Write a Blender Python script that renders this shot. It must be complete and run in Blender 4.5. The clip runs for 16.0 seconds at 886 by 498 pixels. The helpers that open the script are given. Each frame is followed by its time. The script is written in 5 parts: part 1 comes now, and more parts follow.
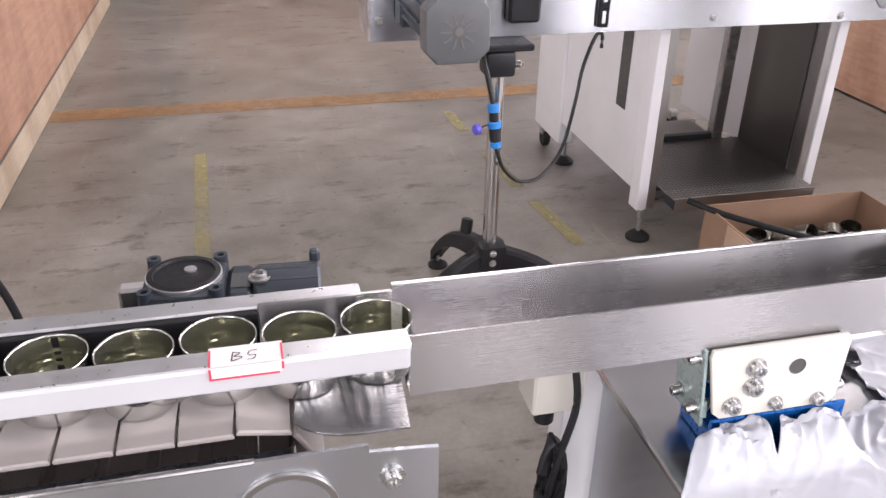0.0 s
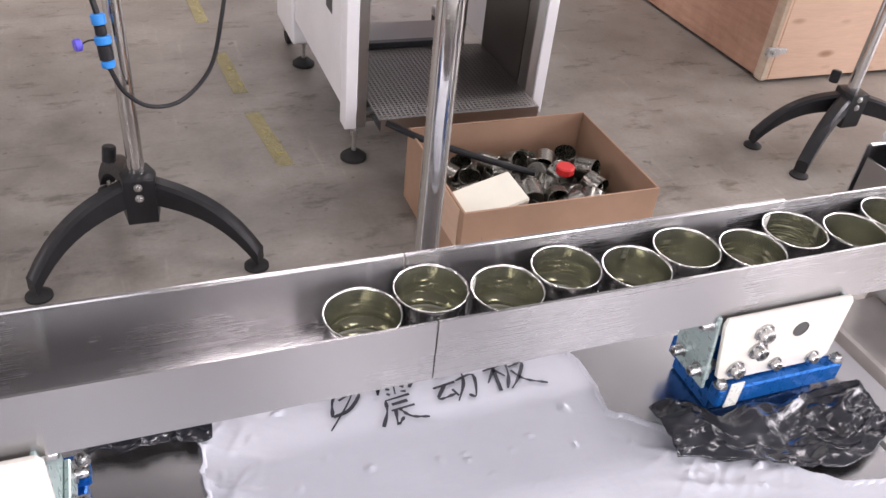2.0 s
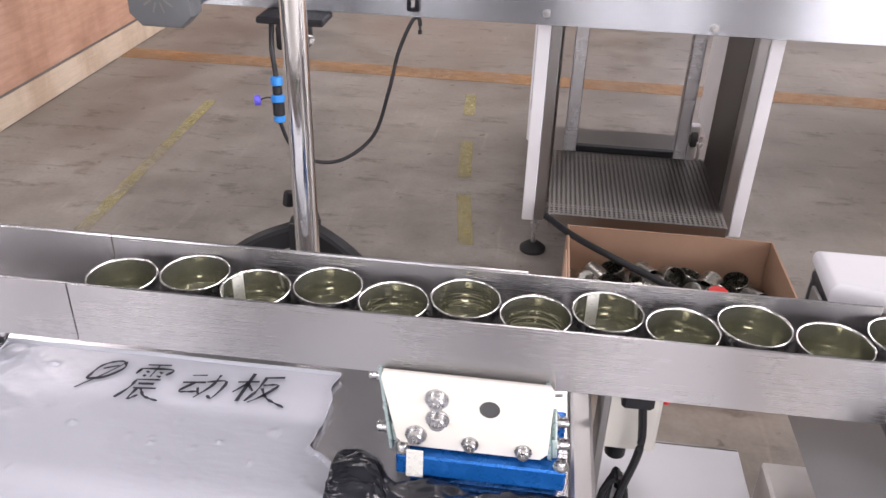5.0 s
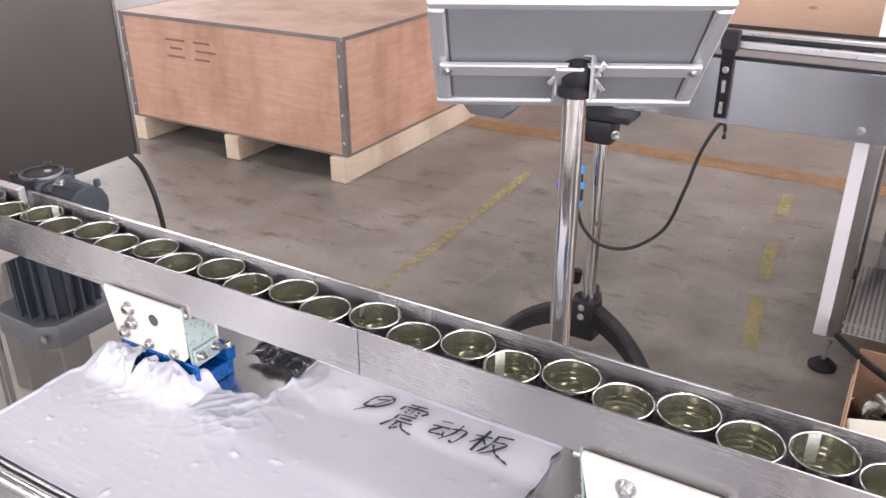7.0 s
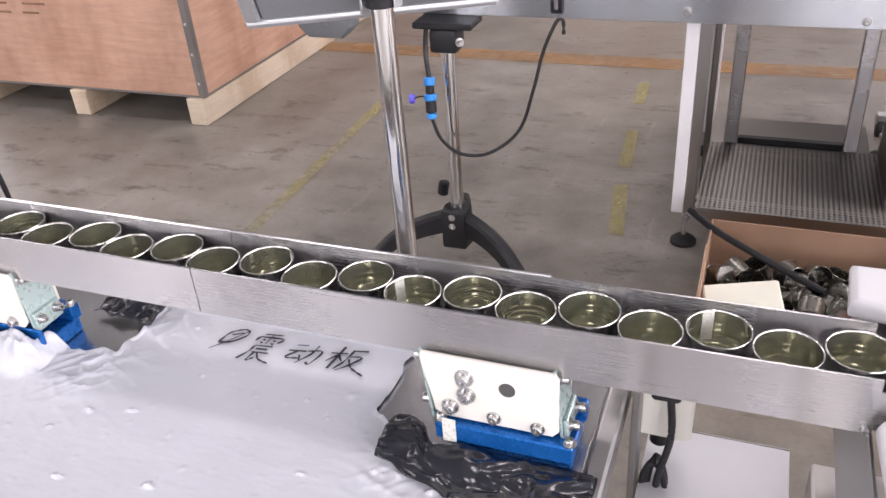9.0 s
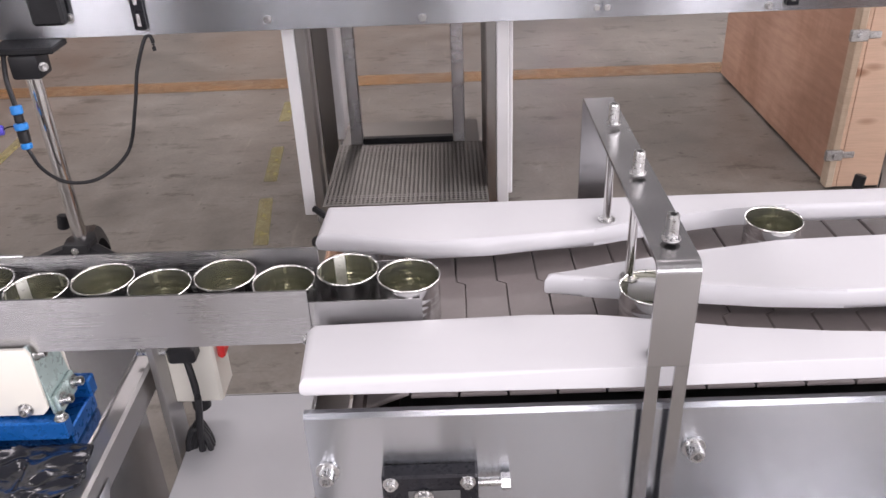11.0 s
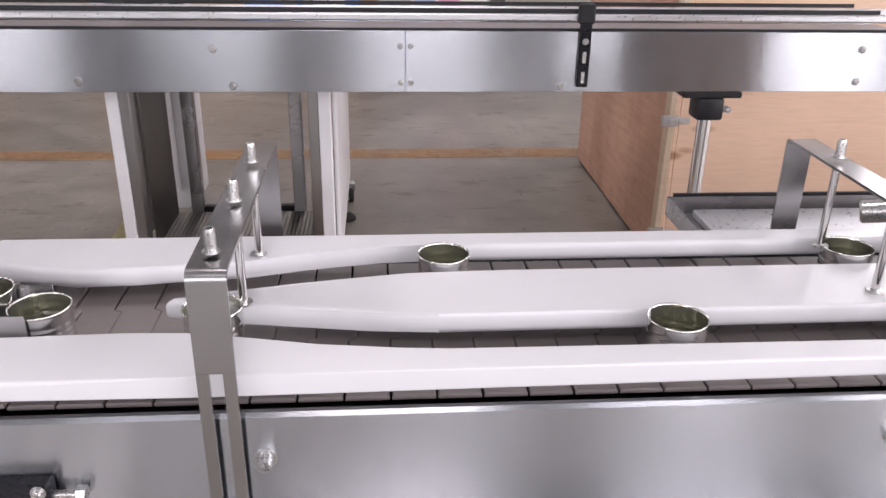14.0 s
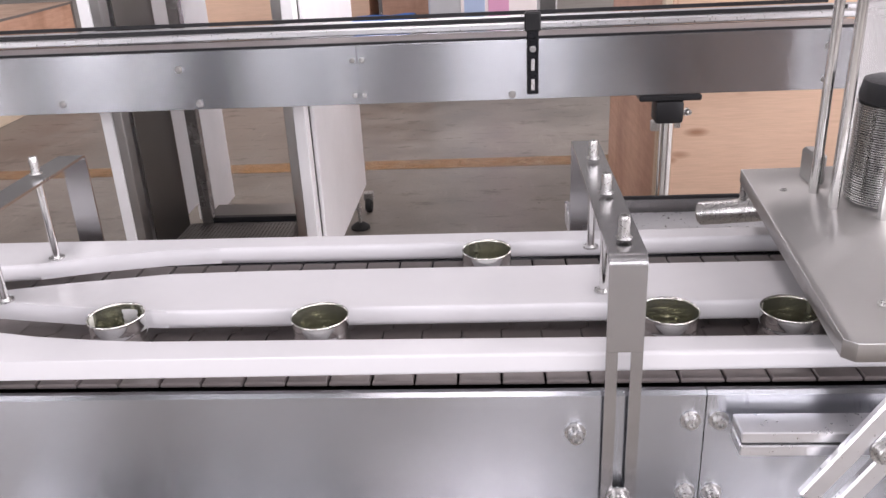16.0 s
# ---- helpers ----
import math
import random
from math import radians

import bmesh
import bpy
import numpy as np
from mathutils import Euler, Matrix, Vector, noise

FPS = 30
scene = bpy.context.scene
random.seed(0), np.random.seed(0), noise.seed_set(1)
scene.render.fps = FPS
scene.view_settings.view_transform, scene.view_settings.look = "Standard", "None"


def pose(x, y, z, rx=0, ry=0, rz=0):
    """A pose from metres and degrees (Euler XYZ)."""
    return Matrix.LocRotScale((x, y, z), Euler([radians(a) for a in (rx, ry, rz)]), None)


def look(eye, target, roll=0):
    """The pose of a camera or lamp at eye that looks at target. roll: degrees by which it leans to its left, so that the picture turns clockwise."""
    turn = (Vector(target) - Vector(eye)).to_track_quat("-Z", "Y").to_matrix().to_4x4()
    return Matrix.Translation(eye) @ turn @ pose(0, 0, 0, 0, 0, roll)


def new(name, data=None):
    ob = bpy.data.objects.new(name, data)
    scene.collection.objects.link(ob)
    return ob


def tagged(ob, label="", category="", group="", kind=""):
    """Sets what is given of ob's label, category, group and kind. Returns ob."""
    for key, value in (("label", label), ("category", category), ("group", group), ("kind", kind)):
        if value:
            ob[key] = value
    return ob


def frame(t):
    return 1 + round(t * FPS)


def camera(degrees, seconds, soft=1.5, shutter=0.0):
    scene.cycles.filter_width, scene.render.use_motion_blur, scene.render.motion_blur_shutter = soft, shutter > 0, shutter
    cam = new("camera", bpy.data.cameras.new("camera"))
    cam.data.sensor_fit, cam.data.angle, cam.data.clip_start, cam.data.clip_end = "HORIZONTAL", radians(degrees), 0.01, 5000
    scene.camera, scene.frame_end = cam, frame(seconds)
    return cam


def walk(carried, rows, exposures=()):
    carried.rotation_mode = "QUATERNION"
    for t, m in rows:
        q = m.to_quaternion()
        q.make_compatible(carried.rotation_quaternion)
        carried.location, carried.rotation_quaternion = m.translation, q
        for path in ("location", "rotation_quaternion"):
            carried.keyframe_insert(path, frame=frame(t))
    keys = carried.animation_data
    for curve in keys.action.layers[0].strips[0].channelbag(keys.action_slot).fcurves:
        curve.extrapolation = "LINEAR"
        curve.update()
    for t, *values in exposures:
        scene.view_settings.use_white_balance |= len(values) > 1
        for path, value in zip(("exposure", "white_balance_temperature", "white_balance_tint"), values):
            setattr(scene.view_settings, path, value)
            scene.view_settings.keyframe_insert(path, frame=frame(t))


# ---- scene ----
cam = camera(56.6, 16.0)
PATH = [
    (0, (-0.411, -0.462, 1.089), (0.013, 1.247, 0.139), 1.0),
    (0.5, (-0.259, -0.434, 1.085), (0.132, 1.227, 0.042), 1.6),
    (1, (-0.105, -0.431, 1.091), (0.304, 1.192, -0.004), 2.8),
    (1.5, (-0.013, -0.423, 1.092), (0.53, 1.144, -0.026), 5.0),
    (2, (0.122, -0.356, 1.114), (0.775, 1.113, -0.075), 6.6),
    (2.5, (0.275, -0.316, 1.097), (0.927, 1.119, -0.134), 7.2),
    (3, (0.375, -0.341, 1.093), (0.903, 1.151, -0.131), 5.5),
    (5.5, (0.634, -0.51, 1.096), (0.218, 1.209, 0.163), 1.8),
    (6, (0.642, -0.551, 1.114), (-0.01, 1.125, 0.238), 1.5),
    (6.5, (0.672, -0.555, 1.131), (-0.152, 1.057, 0.282), 0.8),
    (7, (0.701, -0.538, 1.176), (-0.214, 1.014, 0.308), -0.3),
    (7.5, (0.682, -0.536, 1.218), (-0.238, 0.987, 0.305), -1.3),
    (8, (0.699, -0.536, 1.227), (-0.183, 0.978, 0.262), -2.6),
    (8.5, (0.737, -0.535, 1.197), (-0.051, 1.005, 0.192), -3.8),
    (9, (0.768, -0.521, 1.17), (0.108, 1.056, 0.132), -4.5),
    (9.5, (0.823, -0.544, 1.177), (0.328, 1.074, 0.11), -4.6),
    (10, (0.888, -0.529, 1.156), (0.53, 1.127, 0.095), -4.6),
    (10.2, (0.913, -0.519, 1.145), (0.622, 1.152, 0.086), -4.5),
    (12.3, (1.106, -0.653, 1.093), (1.378, 1.151, 0.273), 1.6),
    (12.5, (1.119, -0.66, 1.087), (1.409, 1.149, 0.286), 1.8),
    (13, (1.18, -0.656, 1.071), (1.458, 1.17, 0.303), 1.8),
    (13.5, (1.24, -0.64, 1.068), (1.457, 1.193, 0.3), 1.4),
    (14, (1.276, -0.625, 1.088), (1.422, 1.197, 0.276), 1.0),
    (14.5, (1.353, -0.598, 1.1), (1.416, 1.204, 0.233), 0.3),
    (15, (1.429, -0.646, 1.1), (1.418, 1.148, 0.216), -0.1),
    (15.5, (1.507, -0.644, 1.118), (1.411, 1.157, 0.252), -1.4),
    (16, (1.644, -0.67, 1.091), (1.512, 1.165, 0.307), -2.8),
]
walk(cam, [(t, look(eye, target, roll)) for t, eye, target, roll in PATH], [(0.0, 0.34), (1.6, 0.28), (2.6, 0.60), (3.2, 0.56), (5.4, 0.31), (8.0, 0.38), (10.0, 0.22), (12.5, -0.12), (16.0, -0.04)])
LAMP_W, WINDOW_W, EAST_W, WEST_W = 80.0, 130.0, 225.0, 85.0

# ---- light ----
world = bpy.data.worlds.new("world")
scene.world = world
world.use_nodes = True
wn = world.node_tree.nodes
sky = wn.new("ShaderNodeTexSky")
sky.sky_type = "NISHITA"
sky.sun_disc = False
sky.sun_elevation, sky.sun_rotation = radians(42), radians(200)
world.node_tree.links.new(sky.outputs[0], wn["Background"].inputs[0])
wn["Background"].inputs[1].default_value = 0.08
scene.view_settings.exposure = 0.0


def area_lamp(name, m, sx, sy, watts, colour=(1, 1, 1)):
    d = bpy.data.lights.new(name, "AREA")
    d.shape, d.size, d.size_y, d.energy, d.color = "RECTANGLE", sx, sy, watts, colour
    o = new(name, d)
    o.matrix_world = m
    return o


# ---- materials ----
def nodes_of(name):
    m = bpy.data.materials.new(name)
    m.use_nodes = True
    nt = m.node_tree
    return m, nt, nt.nodes["Principled BSDF"]


def coords(nt, scale=(1, 1, 1), kind="Object"):
    tc, mp = nt.nodes.new("ShaderNodeTexCoord"), nt.nodes.new("ShaderNodeMapping")
    mp.inputs["Scale"].default_value = scale
    nt.links.new(tc.outputs[kind], mp.inputs["Vector"])
    return mp.outputs["Vector"]


def noise_node(nt, vec, scale, detail=4.0, rough=0.55):
    n = nt.nodes.new("ShaderNodeTexNoise")
    n.inputs["Scale"].default_value, n.inputs["Detail"].default_value, n.inputs["Roughness"].default_value = scale, detail, rough
    nt.links.new(vec, n.inputs["Vector"])
    return n.outputs["Fac"]


def ramp(nt, fac, stops):
    r = nt.nodes.new("ShaderNodeValToRGB")
    e = r.color_ramp.elements
    while len(e) < len(stops):
        e.new(0.5)
    for k, (p, c) in zip(e, stops):
        k.position, k.color = p, (*c, 1) if len(c) == 3 else c
    nt.links.new(fac, r.inputs["Fac"])
    return r.outputs["Color"]


def mixed(nt, a, b, fac, mode="MIX"):
    m = nt.nodes.new("ShaderNodeMix")
    m.data_type, m.blend_type = "RGBA", mode
    for sock, v in ((m.inputs[0], fac), (m.inputs[6], a), (m.inputs[7], b)):
        if isinstance(v, (int, float)):
            sock.default_value = v
        elif isinstance(v, tuple):
            sock.default_value = (*v, 1)
        else:
            nt.links.new(v, sock)
    return m.outputs[2]


def bumped(nt, bsdf, height, strength, dist=0.002):
    b = nt.nodes.new("ShaderNodeBump")
    b.inputs["Strength"].default_value, b.inputs["Distance"].default_value = strength, dist
    nt.links.new(height, b.inputs["Height"])
    nt.links.new(b.outputs[0], bsdf.inputs["Normal"])


def ranged(nt, fac, lo, hi):
    r = nt.nodes.new("ShaderNodeMapRange")
    r.inputs[1].default_value, r.inputs[2].default_value = 0.3, 0.7
    r.inputs[3].default_value, r.inputs[4].default_value = lo, hi
    nt.links.new(fac, r.inputs[0])
    return r.outputs[0]


def plain(name, colour, rough=0.5, metal=0.0, vary=0.12, scale=30.0, bump=0.1, **more):
    """Painted, plastic or metal surface with fine grain and broad blotches."""
    m, nt, b = nodes_of(name)
    v = coords(nt)
    fine, broad = noise_node(nt, v, scale * 8, 3), noise_node(nt, v, scale * 0.4, 5)
    dark = tuple(c * (1 - vary) for c in colour)
    lite = tuple(min(1, c * (1 + vary * 0.6)) for c in colour)
    nt.links.new(ramp(nt, broad, [(0.35, dark), (0.65, lite)]), b.inputs["Base Color"])
    nt.links.new(ranged(nt, fine, max(0.03, rough - 0.08), min(1, rough + 0.08)), b.inputs["Roughness"])
    b.inputs["Metallic"].default_value = metal
    if bump:
        bumped(nt, b, fine, bump, 0.0006)
    for k, val in more.items():
        b.inputs[k].default_value = val
    return m


def brushed(name, colour, rough, along="x", streak=0.05, smudge=0.06, stretch=0.95):
    """Brushed stainless steel; fine lines run along one axis."""
    m, nt, b = nodes_of(name)
    s = {"x": (5, 2300, 2300), "y": (2300, 5, 2300), "z": (2300, 2300, 5)}[along]
    line = noise_node(nt, coords(nt, s), 1.0, 3, 0.6)
    broad = noise_node(nt, coords(nt), 7.0, 5)
    tone = ramp(nt, broad, [(0.3, tuple(c * (1 - smudge) for c in colour)), (0.7, colour)])
    tone = mixed(nt, tone, ramp(nt, line, [(0.32, (0.88, 0.88, 0.88)), (0.68, (1.0, 1.0, 1.0))]), 0.12, "MULTIPLY")
    nt.links.new(tone, b.inputs["Base Color"])
    b.inputs["Metallic"].default_value = 1.0
    # highlights spread across the brushed lines
    tan = nt.nodes.new("ShaderNodeCombineXYZ")
    for k, val in enumerate({"x": (1, 0.04, 0.03), "y": (0.04, 1, 0.03), "z": (0.04, 0.03, 1)}[along]):
        tan.inputs[k].default_value = val
    nt.links.new(tan.outputs[0], b.inputs["Tangent"])
    b.inputs["Anisotropic"].default_value, b.inputs["Anisotropic Rotation"].default_value = stretch, 0.25
    add = nt.nodes.new("ShaderNodeMath")
    add.operation = "ADD"
    nt.links.new(ranged(nt, line, rough - streak, rough + streak), add.inputs[0])
    nt.links.new(ranged(nt, broad, -0.012, 0.012), add.inputs[1])
    nt.links.new(add.outputs[0], b.inputs["Roughness"])
    bumped(nt, b, line, 0.015, 0.0001)
    return m


def wood(name, light, dark, knots=True):
    m, nt, b = nodes_of(name)
    g = noise_node(nt, coords(nt, (1.0, 1.0, 9.0)), 6.0, 6, 0.6)
    g2 = noise_node(nt, coords(nt, (2.0, 2.0, 60.0)), 8.0, 4)
    broad = noise_node(nt, coords(nt), 2.2, 4)
    c = mixed(nt, ramp(nt, g, [(0.3, dark), (0.62, light)]), ramp(nt, broad, [(0.35, tuple(x * 0.82 for x in light)), (0.65, light)]), 0.55)
    c = mixed(nt, c, ramp(nt, g2, [(0.35, (0.8, 0.8, 0.8)), (0.6, (1, 1, 1))]), 0.5, "MULTIPLY")
    if knots:
        vo = nt.nodes.new("ShaderNodeTexVoronoi")
        vo.inputs["Scale"].default_value = 8.5
        nt.links.new(coords(nt, (0.55, 0.55, 1.5)), vo.inputs["Vector"])
        c = mixed(nt, c, ramp(nt, vo.outputs["Distance"], [(0.11, (0.42, 0.25, 0.16)), (0.22, (1, 1, 1))]), 0.75, "MULTIPLY")
    stain = noise_node(nt, coords(nt, (3.0, 3.0, 1.1)), 1.3, 5, 0.65)  # damp stains and handling marks
    c = c if knots else mixed(nt, c, ramp(nt, stain, [(0.38, (0.62, 0.52, 0.46)), (0.56, (1, 1, 1)), (0.72, (1.12, 1.15, 1.2))]), 0.6, "MULTIPLY")
    nt.links.new(c, b.inputs["Base Color"])
    b.inputs["Roughness"].default_value = 0.5
    bumped(nt, b, g2, 0.12, 0.001)
    return m


def concrete():
    m, nt, b = nodes_of("worn_concrete")
    v = coords(nt)
    big, mid, fine = noise_node(nt, v, 0.7, 5), noise_node(nt, v, 5.0, 8, 0.65), noise_node(nt, v, 90.0, 4)
    c = ramp(nt, mid, [(0.28, (0.185, 0.168, 0.147)), (0.5, (0.275, 0.250, 0.220)), (0.72, (0.36, 0.333, 0.30))])
    c = mixed(nt, c, ramp(nt, big, [(0.36, (0.62, 0.61, 0.59)), (0.62, (1, 1, 1))]), 0.8, "MULTIPLY")
    st = noise_node(nt, coords(nt, (3.0, 7.0, 1)), 1.6, 6, 0.7)
    c = mixed(nt, c, ramp(nt, st, [(0.56, (1, 1, 1)), (0.68, (0.42, 0.40, 0.37))]), 0.85, "MULTIPLY")
    sp = noise_node(nt, v, 24.0, 2)
    c = mixed(nt, c, ramp(nt, sp, [(0.68, (1, 1, 1)), (0.74, (0.4, 0.38, 0.36))]), 0.7, "MULTIPLY")
    for k, sc in enumerate(((26.0, 3.0, 1), (4.0, 30.0, 1))):  # drag marks, dark and pale
        dr = noise_node(nt, coords(nt, sc), 1.0, 5, 0.6)
        c = mixed(nt, c, ramp(nt, dr, [(0.62, (1, 1, 1)), (0.71, (0.5, 0.48, 0.45) if k else (1.35, 1.33, 1.3))]), 0.55, "MULTIPLY")
    c = mixed(nt, c, ramp(nt, fine, [(0.3, (0.86, 0.86, 0.86)), (0.7, (1, 1, 1))]), 0.8, "MULTIPLY")
    nt.links.new(c, b.inputs["Base Color"])
    nt.links.new(ranged(nt, mid, 0.30, 0.54), b.inputs["Roughness"])
    bumped(nt, b, fine, 0.15, 0.001)
    return m


def floor_paint(name, colour, wear_from, wear_to, cover):
    """Worn line paint: the gaps are transparent, so the floor shows."""
    m, nt, b = nodes_of(name)
    v = coords(nt)
    wear, broad = noise_node(nt, v, 16.0, 8, 0.7), noise_node(nt, v, 2.5, 4)
    nt.links.new(ramp(nt, broad, [(0.3, tuple(c * 0.7 for c in colour)), (0.7, colour)]), b.inputs["Base Color"])
    nt.links.new(ramp(nt, mixed(nt, wear, broad, 0.45), [(wear_from, (0, 0, 0)), (wear_to, (cover, cover, cover))]), b.inputs["Alpha"])
    b.inputs["Roughness"].default_value = 0.6
    return m


def can_lining():
    m, nt, b = nodes_of("olive_can_lining")
    v = coords(nt)
    f, fine = noise_node(nt, coords(nt, (1, 1, 30)), 12.0, 3), noise_node(nt, v, 140.0, 3)
    nt.links.new(ramp(nt, f, [(0.3, (0.40, 0.40, 0.325)), (0.7, (0.58, 0.58, 0.485))]), b.inputs["Base Color"])
    b.inputs["Metallic"].default_value = 0.9
    nt.links.new(ranged(nt, fine, 0.09, 0.17), b.inputs["Roughness"])
    bumped(nt, b, mixed(nt, f, fine, 0.4), 0.2, 0.001)
    return m


def film_material(name, colour, rough, creases):
    m, nt, b = nodes_of(name)
    v = coords(nt)
    w1, w2 = noise_node(nt, v, 14.0, 6, 0.6), noise_node(nt, coords(nt, (18, 70, 40)), 1.0, 4)
    nt.links.new(ramp(nt, w1, [(0.3, tuple(c * 0.93 for c in colour)), (0.7, colour)]), b.inputs["Base Color"])
    b.inputs["Roughness"].default_value = rough
    b.inputs["Coat Weight"].default_value, b.inputs["Coat Roughness"].default_value = 0.25, 0.14
    bumped(nt, b, mixed(nt, w1, w2, 0.35), creases, 0.004)
    return m


M = {}
M["floor"] = concrete()
M["orange"] = floor_paint("orange_floor_paint", (0.56, 0.31, 0.13), 0.28, 0.64, 0.48)
M["yellow"] = floor_paint("yellow_floor_paint", (0.50, 0.44, 0.19), 0.40, 0.64, 0.52)
M["steel"] = brushed("brushed_steel", (0.49, 0.48, 0.485), 0.27, "x", 0.004, 0.06, 1.0)
M["steel_panel"] = brushed("panel_steel", (0.54, 0.555, 0.59), 0.24, "x", 0.025, 0.06, 1.0)
M["steel_dull"] = brushed("dull_steel", (0.50, 0.49, 0.48), 0.36, "z")
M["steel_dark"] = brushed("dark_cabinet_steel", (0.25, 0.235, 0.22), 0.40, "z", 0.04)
bracket_steel, bracket_nodes, bracket_shader = nodes_of("bracket_steel")
bracket_cloud = noise_node(bracket_nodes, coords(bracket_nodes), 9.0, 3)
bracket_nodes.links.new(ramp(bracket_nodes, bracket_cloud, [(0.3, (0.42, 0.415, 0.42)), (0.7, (0.50, 0.495, 0.50))]), bracket_shader.inputs["Base Color"])
bracket_nodes.links.new(ranged(bracket_nodes, bracket_cloud, 0.22, 0.28), bracket_shader.inputs["Roughness"])
bracket_shader.inputs["Metallic"].default_value = 1.0
M["bracket"] = bracket_steel
# real scuffs; the light, warm tint paints in what the beam reflects
M["scuffed"] = plain("scuffed_reflection_steel", (0.66, 0.62, 0.59), 0.38, 0.2, 0.22, 16, 0.06)
M["chrome"] = plain("polished_tube", (0.72, 0.71, 0.70), 0.14, 1.0, 0.06, 10, 0)
M["zinc"] = plain("zinc_bolt", (0.56, 0.555, 0.55), 0.30, 1.0, 0.15, 60, 0)
M["alu"] = plain("aluminium", (0.74, 0.74, 0.76), 0.34, 0.9, 0.08, 20, 0.04)
M["alu_white"] = plain("anodised_rail", (0.66, 0.66, 0.69), 0.38, 0.35, 0.05, 20, 0.04)
M["hdpe"] = plain("white_polyethylene", (0.625, 0.62, 0.64), 0.36, 0.0, 0.03, 8, 0.03)
M["white"] = plain("white_paint", (0.80, 0.79, 0.80), 0.40, 0.0, 0.05, 12, 0.05)
M["cream"] = plain("cream_plate", (0.70, 0.675, 0.605), 0.45, 0.0, 0.05, 15, 0.05)
M["black"] = plain("black_plastic", (0.018, 0.018, 0.02), 0.42, 0.0, 0.3, 30, 0.15, **{"Specular IOR Level": 0.3})
M["black_anod"] = plain("black_anodised", (0.014, 0.014, 0.018), 0.30, 0.2, 0.3, 30, 0.08, **{"Specular IOR Level": 0.3})
M["rubber"] = plain("rubber", (0.02, 0.02, 0.02), 0.65, 0.0, 0.3, 30, 0.1, **{"Specular IOR Level": 0.3})
M["motor"] = plain("blue_grey_motor_paint", (0.045, 0.055, 0.07), 0.42, 0.1, 0.2, 20, 0.12)
M["fan"] = plain("grey_fan_cover", (0.11, 0.115, 0.12), 0.45, 0.1, 0.15, 20, 0.1)
M["blue"] = plain("blue_anodised", (0.01, 0.12, 0.42), 0.30, 0.55, 0.15, 20, 0.06)
M["blue_plastic"] = plain("blue_plastic", (0.03, 0.25, 0.70), 0.4, 0.0, 0.1, 20, 0.05)
M["violet"] = plain("violet_cap", (0.12, 0.10, 0.62), 0.4, 0.0, 0.1, 20, 0.05)
M["green"] = plain("pale_green_plate", (0.42, 0.52, 0.50), 0.30, 0.35, 0.08, 20, 0.05)
M["red"] = plain("red_plastic", (0.62, 0.03, 0.03), 0.35, 0.0, 0.1, 20, 0.05)
M["slat"] = plain("taupe_chain_plastic", (0.235, 0.205, 0.20), 0.42, 0.0, 0.10, 25, 0.08)
M["slat_in"] = plain("beige_chain_plastic", (0.43, 0.39, 0.37), 0.42, 0.0, 0.07, 25, 0.08)
M["card"] = plain("paper_card", (0.82, 0.76, 0.76), 0.6, 0.0, 0.05, 20, 0.03)
M["ink"] = plain("black_ink", (0.015, 0.015, 0.025), 0.5, 0.0, 0.2, 40, 0)
M["brown_ink"] = plain("brown_marker", (0.20, 0.10, 0.06), 0.6, 0.0, 0.2, 40, 0)
M["red_ink"] = plain("red_marker", (0.70, 0.05, 0.10), 0.5, 0.0, 0.1, 40, 0)
M["can_out"] = plain("tinplate", (0.74, 0.74, 0.73), 0.17, 1.0, 0.06, 20, 0.03)
M["can_rim"] = plain("tin_rim", (0.66, 0.65, 0.62), 0.2, 1.0, 0.1, 40, 0.03)
M["can_in"] = can_lining()
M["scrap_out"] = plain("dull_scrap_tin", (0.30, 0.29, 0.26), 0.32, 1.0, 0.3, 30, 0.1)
# bare steel sheet whose bright reflection is put into a pale base colour
M["sheet_grey"] = plain("sheet_with_painted_reflection", (0.56, 0.56, 0.575), 0.36, 0.15, 0.08, 9, 0.04)
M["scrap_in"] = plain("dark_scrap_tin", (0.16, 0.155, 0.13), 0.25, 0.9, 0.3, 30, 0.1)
# pale tone of the chute wall mirrored in cans; also used for tape
M["patch"] = plain("white_reflection_and_tape", (0.72, 0.72, 0.66), 0.3, 0.2, 0.05, 30, 0)
M["film"] = film_material("white_protective_film", (0.485, 0.495, 0.54), 0.34, 0.4)
M["film_black"] = film_material("black_plastic_sheet", (0.012, 0.013, 0.018), 0.20, 0.45)
M["carton"] = plain("corrugated_cardboard", (0.40, 0.25, 0.165), 0.75, 0.0, 0.10, 14, 0.2)
M["foam"] = plain("cream_foam", (0.80, 0.78, 0.66), 0.7, 0.0, 0.05, 20, 0.2)
M["ply"] = wood("orange_plywood", (0.55, 0.335, 0.235), (0.34, 0.18, 0.115), False)
M["ply_top"] = wood("plywood_lid", (0.52, 0.36, 0.26), (0.40, 0.26, 0.18), False)
M["pine"] = wood("pale_pine", (0.66, 0.55, 0.42), (0.52, 0.41, 0.29), False)
M["poplar"] = wood("pale_poplar_board", (0.72, 0.50, 0.36), (0.64, 0.43, 0.30))
M["wall"] = plain("hall_wall_paint", (0.25, 0.25, 0.245), 0.7, 0.0, 0.08, 2, 0.05)
M["roof"] = plain("hall_roof_sheet", (0.24, 0.245, 0.25), 0.6, 0.0, 0.08, 2, 0.05)
M["grey_panel"] = plain("grey_plastic_panel", (0.21, 0.22, 0.235), 0.42, 0.0, 0.06, 20, 0.06)
M["silver"] = plain("silver_frame", (0.50, 0.51, 0.53), 0.36, 0.5, 0.05, 20, 0.04)
